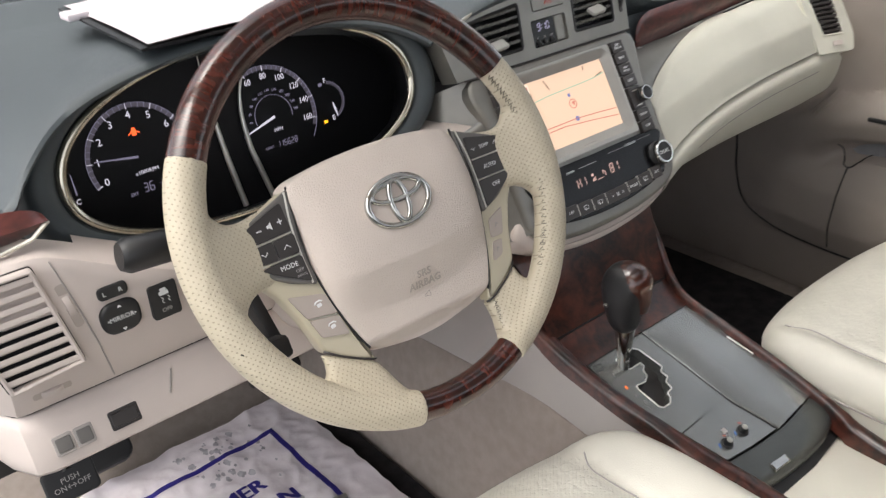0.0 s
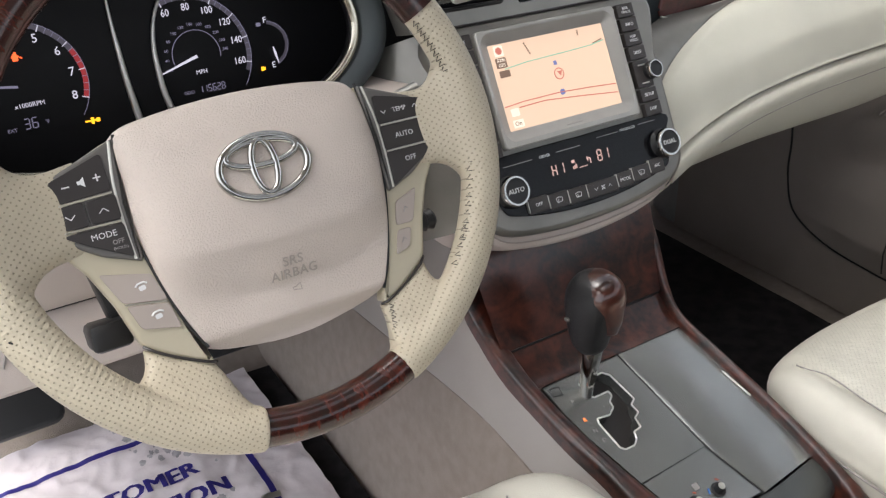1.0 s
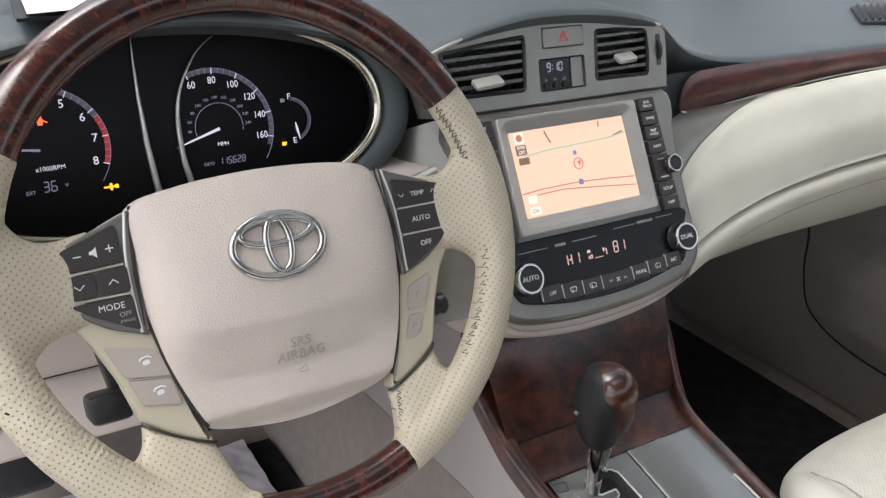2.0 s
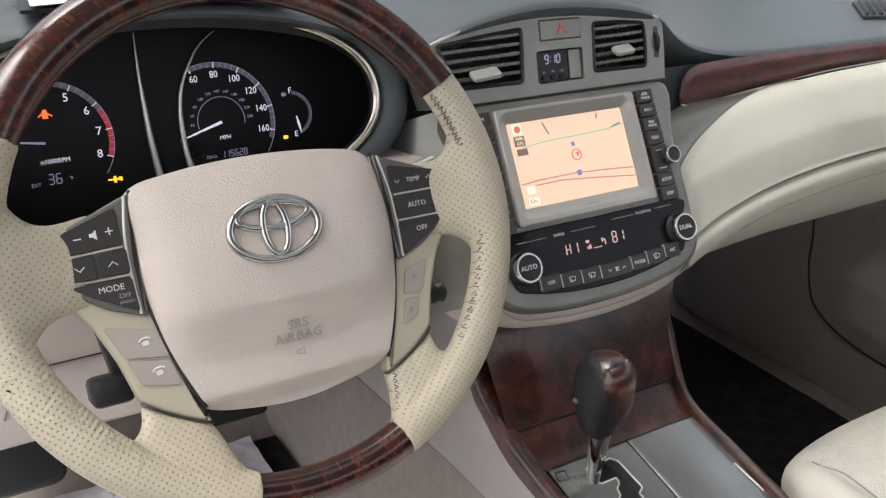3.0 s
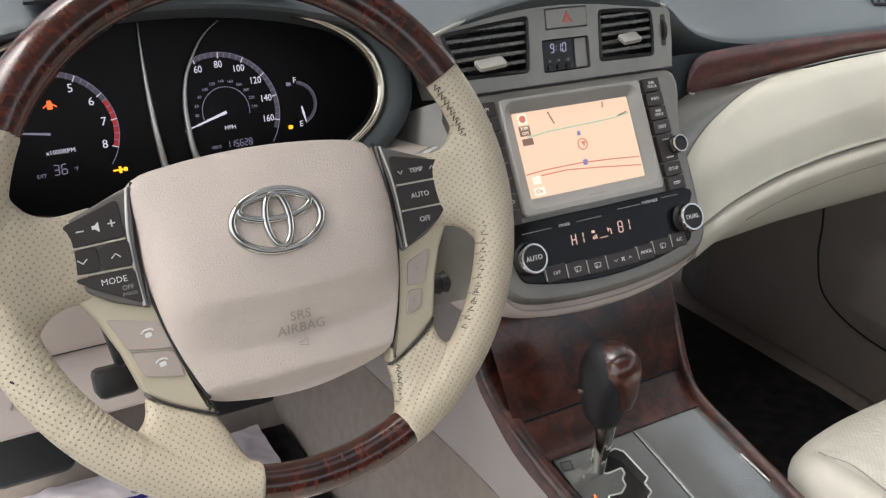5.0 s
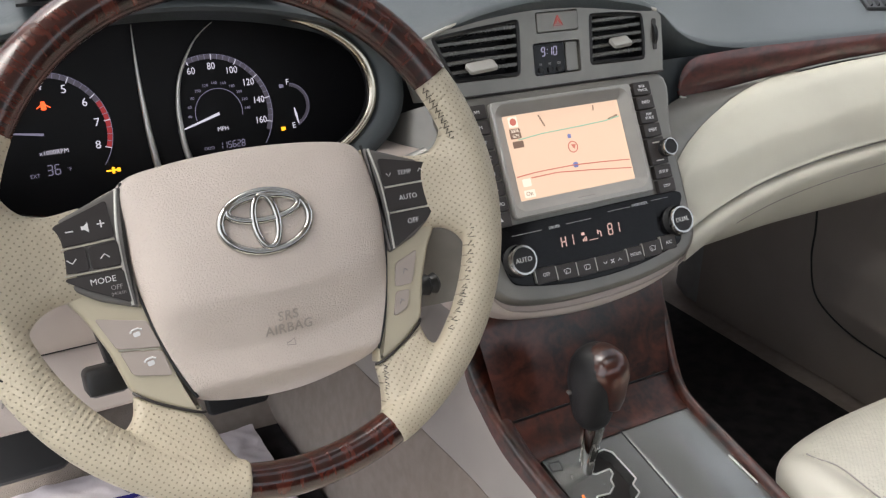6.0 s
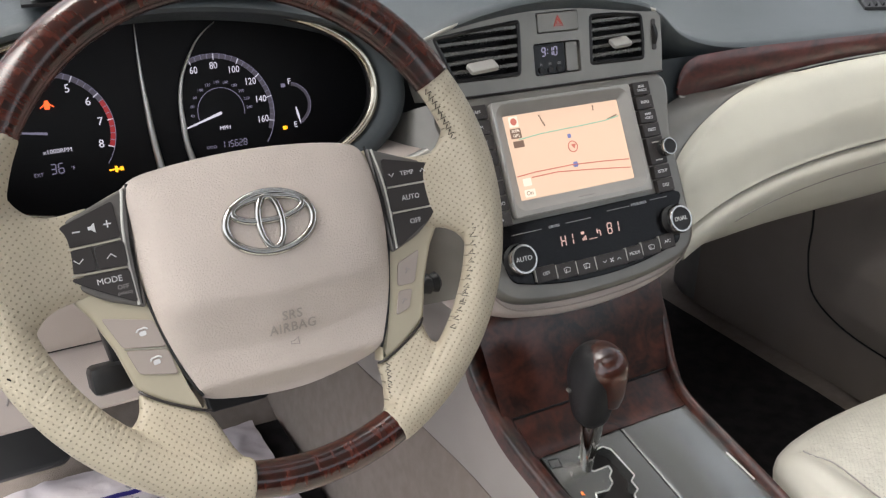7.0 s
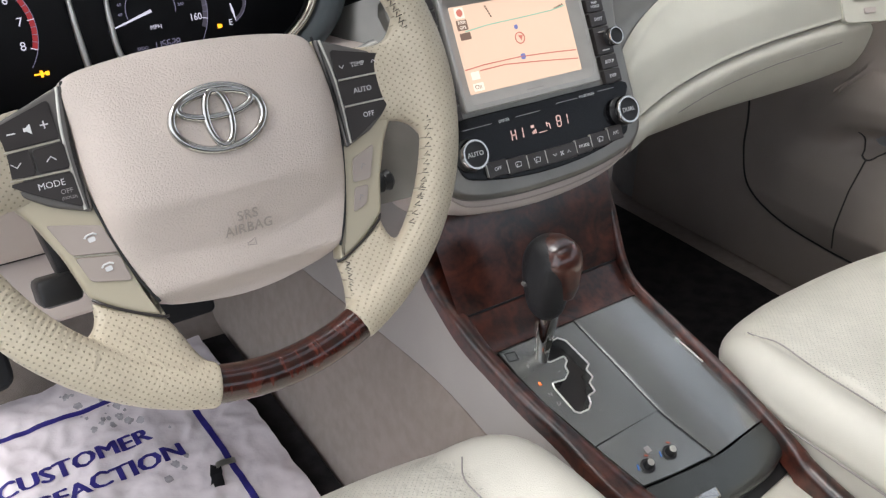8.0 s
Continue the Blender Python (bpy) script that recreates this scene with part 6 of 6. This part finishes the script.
for _o, _sx, _sy in (([(-0.1230, -0.0418), (-0.0905, -0.0502), (-0.0850, -0.0700), (-0.1133, -0.0648)], -0.0990, -0.0568), ([(-0.1120, -0.0668), (-0.0848, -0.0720), (-0.0813, -0.0908), (-0.1065, -0.0845)], -0.0940, -0.0780)):
    _k = wheel_key(_o, 0.0090, BUTTON_TAUPE, label="taupe telephone key")
    on_wheel(join(tube([(-0.004, 0.001, 0), (-0.002, 0.0025, 0), (0.002, 0.0025, 0), (0.004, 0.001, 0)], 0.0007, 6), prism(rrect(0.0046, 0.0032, 0.001, cy=-0.001), -0.0002, 0.0002)), _sx, _sy, 0.0092, WHITE_PRINT, _k, name="handset_symbol", turn=8)
for _o in ([(0.0965, -0.0495), (0.1165, -0.0422), (0.1070, -0.0672), (0.0922, -0.0672)], [(0.0922, -0.0708), (0.1040, -0.0710), (0.0985, -0.0852), (0.0862, -0.0890)]):
    _k = wheel_key(_o, 0.0090, BUTTON_TAUPE, label="taupe voice key")
    on_wheel(tube([(-0.002, -0.002, 0), (0.0, 0.002, 0), (0.002, 0.0, 0)], 0.0004, 5), sum(p[0] for p in _o) / 4, sum(p[1] for p in _o) / 4, 0.0092, GREY_PRINT, _k, name="voice_symbol")
part("silver_bar", tube([(-0.1125, -0.0658, 0.0088), (-0.0855, -0.0710, 0.0088)], 0.0007, 6), SATIN_METAL, wheel)
part("leather_nick", tube([(-0.1843, -0.0650, 0.0325), (-0.1823, -0.0666, 0.0320)], 0.0006, 5), BLACK, wheel, "small dark nick in the leather")
for _c, _y, _s in (("SRS", -0.0685, 0.0095), ("AIRBAG", -0.0775, 0.0095)):
    _b = letters(_c, _s, 0.0005, space=1.1, bold=0.00012)
    for _v in _b.verts:
        _v.co.x, _v.co.y = _v.co.x + 0.003, _v.co.y + _y
        _v.co.z += pad_h(_v.co.x, _v.co.y) + 0.0006
    part("lettering", _b, PAD_LETTER_SHADE, wheel, "raised lettering on the pad, its shading put into a darker colour")
on_wheel(tube([(-0.003, 0.001, 0), (-0.001, 0.001, 0), (0.003, 0.003, 0), (0.003, -0.002, 0), (-0.001, -0.001, 0), (-0.003, -0.001, 0)], 0.0004, 5, closed=True), 0.003, -0.0890, pad_h(0.003, -0.089) + 0.0003, BUTTON_TAUPE, name="horn_symbol")


def stitches(a0, a1, n, name="stitching"):
    """Cross stitches along the inner side of the grip."""
    out = []
    for a in steps(a0, a1, n):
        c, s = math.cos(radians(a)), math.sin(radians(a))
        r, z = R - 0.0149, RZ + 0.0050
        e = radians(1.1)
        c2, s2 = math.cos(radians(a) + e), math.sin(radians(a) + e)
        out.append(tube([(RX + (r + 0.0024) * c, (r + 0.0024) * s, z + 0.0046), (RX + r * c, r * s, z - 0.0005), (RX + (r + 0.0012) * c2, (r + 0.0012) * s2, z + 0.003)], 0.00045, 5))
    ob = part(name, join(*out), STITCH, wheel, "dark cross stitching")
    return ob


stitches(-33, -12, 10)
stitches(13, 27, 10)
stitches(-40, -30, 5)
stitches(192, 216, 12)
_st = []
for _i in range(9):
    _y = -0.124 - 0.0042 * _i
    _x = 0.0672 - 0.0008 * _i
    _st.append(tube([(_x + 0.0016, _y + 0.0016, 0.0098 + 0.0009 * _i), (_x + 0.0040, _y - 0.0006, 0.0118 + 0.0009 * _i), (_x + 0.0016, _y - 0.0016, 0.0096 + 0.0009 * _i)], 0.00045, 5))
part("stitching", join(*_st), STITCH, wheel, "dark cross stitching")

# ---- seats ----
def seat(name, cx, label, group, cy, cz, sx):
    t = thing(name, label, "seat", Matrix.Translation((cx, cy, cz)), group=group)
    W2, Y1, Y0 = 0.245, 0.275, -0.27
    base = smooth([(-W2, Y0), (-W2, 0.0), (-W2 + 0.005, 0.17), (-W2 + 0.035, 0.235), (-0.12, Y1 - 0.012), (0, Y1 - 0.005), (0.12, Y1 - 0.012), (W2 - 0.035, 0.235), (W2 - 0.005, 0.17), (W2, 0.0), (W2, Y0), (0.0, Y0 - 0.005)], 5)

    def top(x, y):
        e = min(1.0, max(0.0, (abs(x) - sx + 0.008) / 0.06))
        z = 0.254 + 0.012 * e * e * (3 - 2 * e) + 0.02 * (y + 0.1) - 0.005 * max(0.0, 1 - ((abs(x) - sx) / 0.012) ** 2)
        return z - 0.035 * max(0.0, (y - 0.17) / 0.11) ** 2
    rings = [[(x * s, y * s + 0.0, z) for x, y in base] for s, z in ((0.93, 0.03), (0.95, 0.12), (0.975, 0.190), (0.984, 0.206), (0.986, 0.211), (0.997, 0.216), (1.0, 0.222))]
    for s, k in [(0.998, 0.22), (0.990, 0.42), (0.976, 0.60), (0.956, 0.76), (0.930, 0.88), (0.900, 0.955), (0.865, 0.99)] + [(q, 1.0) for q in steps(0.83, 0.05, 36)]:
        rings.append([(x * s, y * s, 0.222 + (top(x * s, y * s) - 0.222) * k) for x, y in base])
    bm = loft(rings, cap=(True, True))
    bm.normal_update()
    for f in bm.faces:
        f.material_index = 1 if f.normal.z < 0.86 or abs(f.calc_center_median().x) > sx else 0
    c = part("cushion", bm, [SEAT_PERF, SEAT_LEATHER], t, "cream leather cushion with a perforated insert", sharp=70)
    for sg in (-1, 1):
        line = smooth([((sx + 0.008) * sg, -0.26), (sx * sg, 0.04), (sx * sg, 0.12), ((sx - 0.004) * sg, 0.170), ((sx - 0.002) * sg, 0.192), ((sx + 0.010) * sg, 0.212)], 6, closed=False)
        part("seam", tube([(x, y, top(x, y) + 0.0012) for x, y in line], 0.0009, 6), MAUVE_SIDE, c, "stitched seam")
        side = smooth([(0.2420 * sg, -0.26, 0.2105), (0.2422 * sg, 0.0, 0.2105), (0.2375 * sg, 0.167, 0.2105), (0.208 * sg, 0.2310, 0.2105)], 6, closed=False)
        part("piping", tube(side, 0.0016, 6), MAUVE_SIDE, c, "shadowed side seam")
    part("plinth", box(-0.22, 0.22, -0.25, 0.20, 0.0, 0.08, 0.01), BLACK, t, "dark plastic seat base")
    return t


seat("car_seat", -0.002, "cream leather driver's seat cushion with a perforated insert", "front seats", -0.30, 0.114, 0.150)
seat("car_seat", 0.758, "cream leather passenger seat cushion with a perforated insert", "front seats", -0.295, 0.088, 0.187)

# ---- floor mats and paper ----
def draped(x0, x1, y0, y1, lift, amp, f, nx=40, ny=50, skew=0.0, turn=0.0, org=(0, 0)):
    rows = []
    ct, st = math.cos(radians(turn)), math.sin(radians(turn))
    for y in steps(y0, y1, ny):
        row = []
        for x in steps(x0, x1, nx):
            X, Y = org[0] + x * ct - y * st, org[1] + x * st + y * ct
            row.append((X, Y, floor_z(X, Y) + lift + amp * abs(noise.noise((X * f, Y * f, 3.1))) + amp * 0.4 * noise.noise((X * f * 3, Y * f * 3, 7.7))))
        rows.append(row)
    return sheet(rows)


solid("floor_mat", draped(-0.33, 0.180, 0.02, 0.63, 0.010, 0.004, 5), MAT_BLACK, "black carpet mat in the driver's footwell", "floor mat", group="floor mats")
solid("floor_mat", draped(0.60, 1.06, 0.0, 0.78, 0.010, 0.004, 5), MAT_BLACK, "black carpet mat in the passenger footwell", "floor mat", group="floor mats")
paper = thing("paper_mat", "crumpled white paper mat printed in navy on the floor mat", "paper mat", Matrix())
PT, PO = 1.0, (0.136, 0.627)


def paper_z(X, Y):
    """The sheet's height: flat, with sharp small folds and a lifted far edge."""
    fold = 0.0
    for f, a, o in ((7.0, 0.0045, 3.1), (17.0, 0.0030, 9.4), (38.0, 0.0016, 5.2)):
        fold += a * (1.0 - 2.2 * abs(noise.noise((X * f + o, Y * f, o))))
    return floor_z(X, Y) + 0.019 + fold


def paper_at(px, py):
    ct, st = math.cos(radians(PT)), math.sin(radians(PT))
    return PO[0] + px * ct - py * st, PO[1] + px * st + py * ct


_rows = []
for _py in steps(-0.60, 0.0, 150):
    _row = []
    for _px in steps(-0.46, 0.0, 120):
        _e = 0.004 * noise.noise((_px * 30, _py * 30, 1.0))
        _X, _Y = paper_at(_px + (_e if _px > -0.003 else 0), _py + (_e * 2.0 if _py > -0.005 else 0))
        _row.append((_X, _Y, paper_z(_X, _Y)))
    _rows.append(_row)
part("sheet", sheet(_rows), PAPER, paper)


def printed(bm, x, y, mat, name, lift=0.0009, label=""):
    """Ink that follows the creased sheet."""
    bmesh.ops.subdivide_edges(bm, edges=[e for e in bm.edges if e.calc_length() > 0.012], cuts=2, use_grid_fill=True)
    for v in bm.verts:
        X, Y = paper_at(v.co.x + x, v.co.y + y)
        v.co = (X, Y, paper_z(X, Y) + lift + v.co.z)
    part(name, bm, mat, paper, label)


def ink_bar(x0, x1, y0, y1):
    return sheet([[(x, y, 0) for x in steps(x0, x1, max(3, int((x1 - x0) / 0.003)))] for y in steps(y0, y1, max(3, int((y1 - y0) / 0.003)))])


printed(ink_bar(-0.43, -0.0675, -0.0875, -0.0775), 0, 0, INK, "border_line")
printed(ink_bar(-0.0765, -0.0675, -0.58, -0.0875), 0, 0, INK, "border_line")


def stencil(body, width, high):
    """Heavy capitals of a given width, their foot line at zero, right end at zero."""
    bm = join(*[move(letters(body, 0.04, 0.0, align="RIGHT"), at(0.0009 * k, 0.0007 * (k % 2))) for k in range(-2, 3)])
    xs, ys = [v.co.x for v in bm.verts], [v.co.y for v in bm.verts]
    kx, ky = width / (max(xs) - min(xs)), high / (max(ys) - min(ys))
    for v in bm.verts:
        v.co = ((v.co.x - max(xs)) * kx, (v.co.y - min(ys)) * ky, 0)
    bmesh.ops.triangulate(bm, faces=bm.faces[:])
    return bm


printed(stencil("CUSTOMER", 0.205, 0.030), -0.143, -0.200, INK, "lettering")
printed(stencil("SATISFACTION", 0.270, 0.030), -0.116, -0.253, INK, "lettering")
_rng = random.Random(11)


def blot(r, n=14):
    """An uneven patch."""
    return [(r * (0.55 + 0.6 * _rng.random()) * math.cos(2 * math.pi * i / n), r * (0.55 + 0.6 * _rng.random()) * 1.5 * math.sin(2 * math.pi * i / n)) for i in range(n)]


for _i in range(60):
    _bx, _by, _br = _rng.gauss(-0.165, 0.038), _rng.gauss(-0.085, 0.045), 0.0018 + 0.0055 * _rng.random() ** 2
    if _by < -0.02:
        printed(prism(blot(_br), 0, 0.0001), _bx, _by, SMUDGE, "smudge", 0.0004)
for _bx, _by, _br in ((-0.135, -0.262, 0.006), (-0.152, -0.285, 0.007), (-0.118, -0.255, 0.004), (-0.128, -0.275, 0.004)):
    printed(prism(blot(_br), 0, 0.0001), _bx, _by, SMUDGE, "smudge", 0.0004)
printed(join(prism([(-0.009, -0.020), (0.004, -0.023), (0.009, 0.002), (-0.005, 0.008)], 0, 0.0003), prism([(-0.006, 0.006), (0.010, 0.001), (0.013, 0.013), (0.002, 0.025)], 0.0002, 0.0006), prism([(-0.012, -0.012), (-0.004, -0.008), (-0.004, 0.004)], 0.0001, 0.0004)), -0.100, -0.318, BLACK, "torn_hole", 0.0014, "dark torn hole")
printed(prism(round_off([(-0.016, -0.005), (0.012, -0.006), (0.014, 0.005), (-0.013, 0.006)], 0.002), 0, 0.0006), -0.078, -0.300, SATIN_METAL, "staple_strip", 0.0016, "bent silver strip")

# sheet of paper on the dash top in the windscreen's base
_dp = thing("paper_sheet", "white sheet of paper lying on the dash top", "paper", pose(-0.112, 0.192, 0.8385, 0, 0, 1))
part("sheet", sheet([[(x + 0.07 * y, y, 0.0015 * math.sin(x * 22) + 0.0012 * math.sin(y * 17)) for x in steps(0, 0.215, 14)] for y in steps(0, 0.28, 16)]), PAPER, _dp)
part("backing", prism([(-0.008, -0.002), (0.21, -0.002), (0.235, 0.28), (0.012, 0.28)], -0.005, -0.0025), BLACK, _dp, "black folder under the sheet")
part("clip", move(box(-0.010, 0.014, -0.012, 0.016, -0.004, 0.004, 0.002), at(0.004, 0.205)), PAPER, _dp, "small white clip")
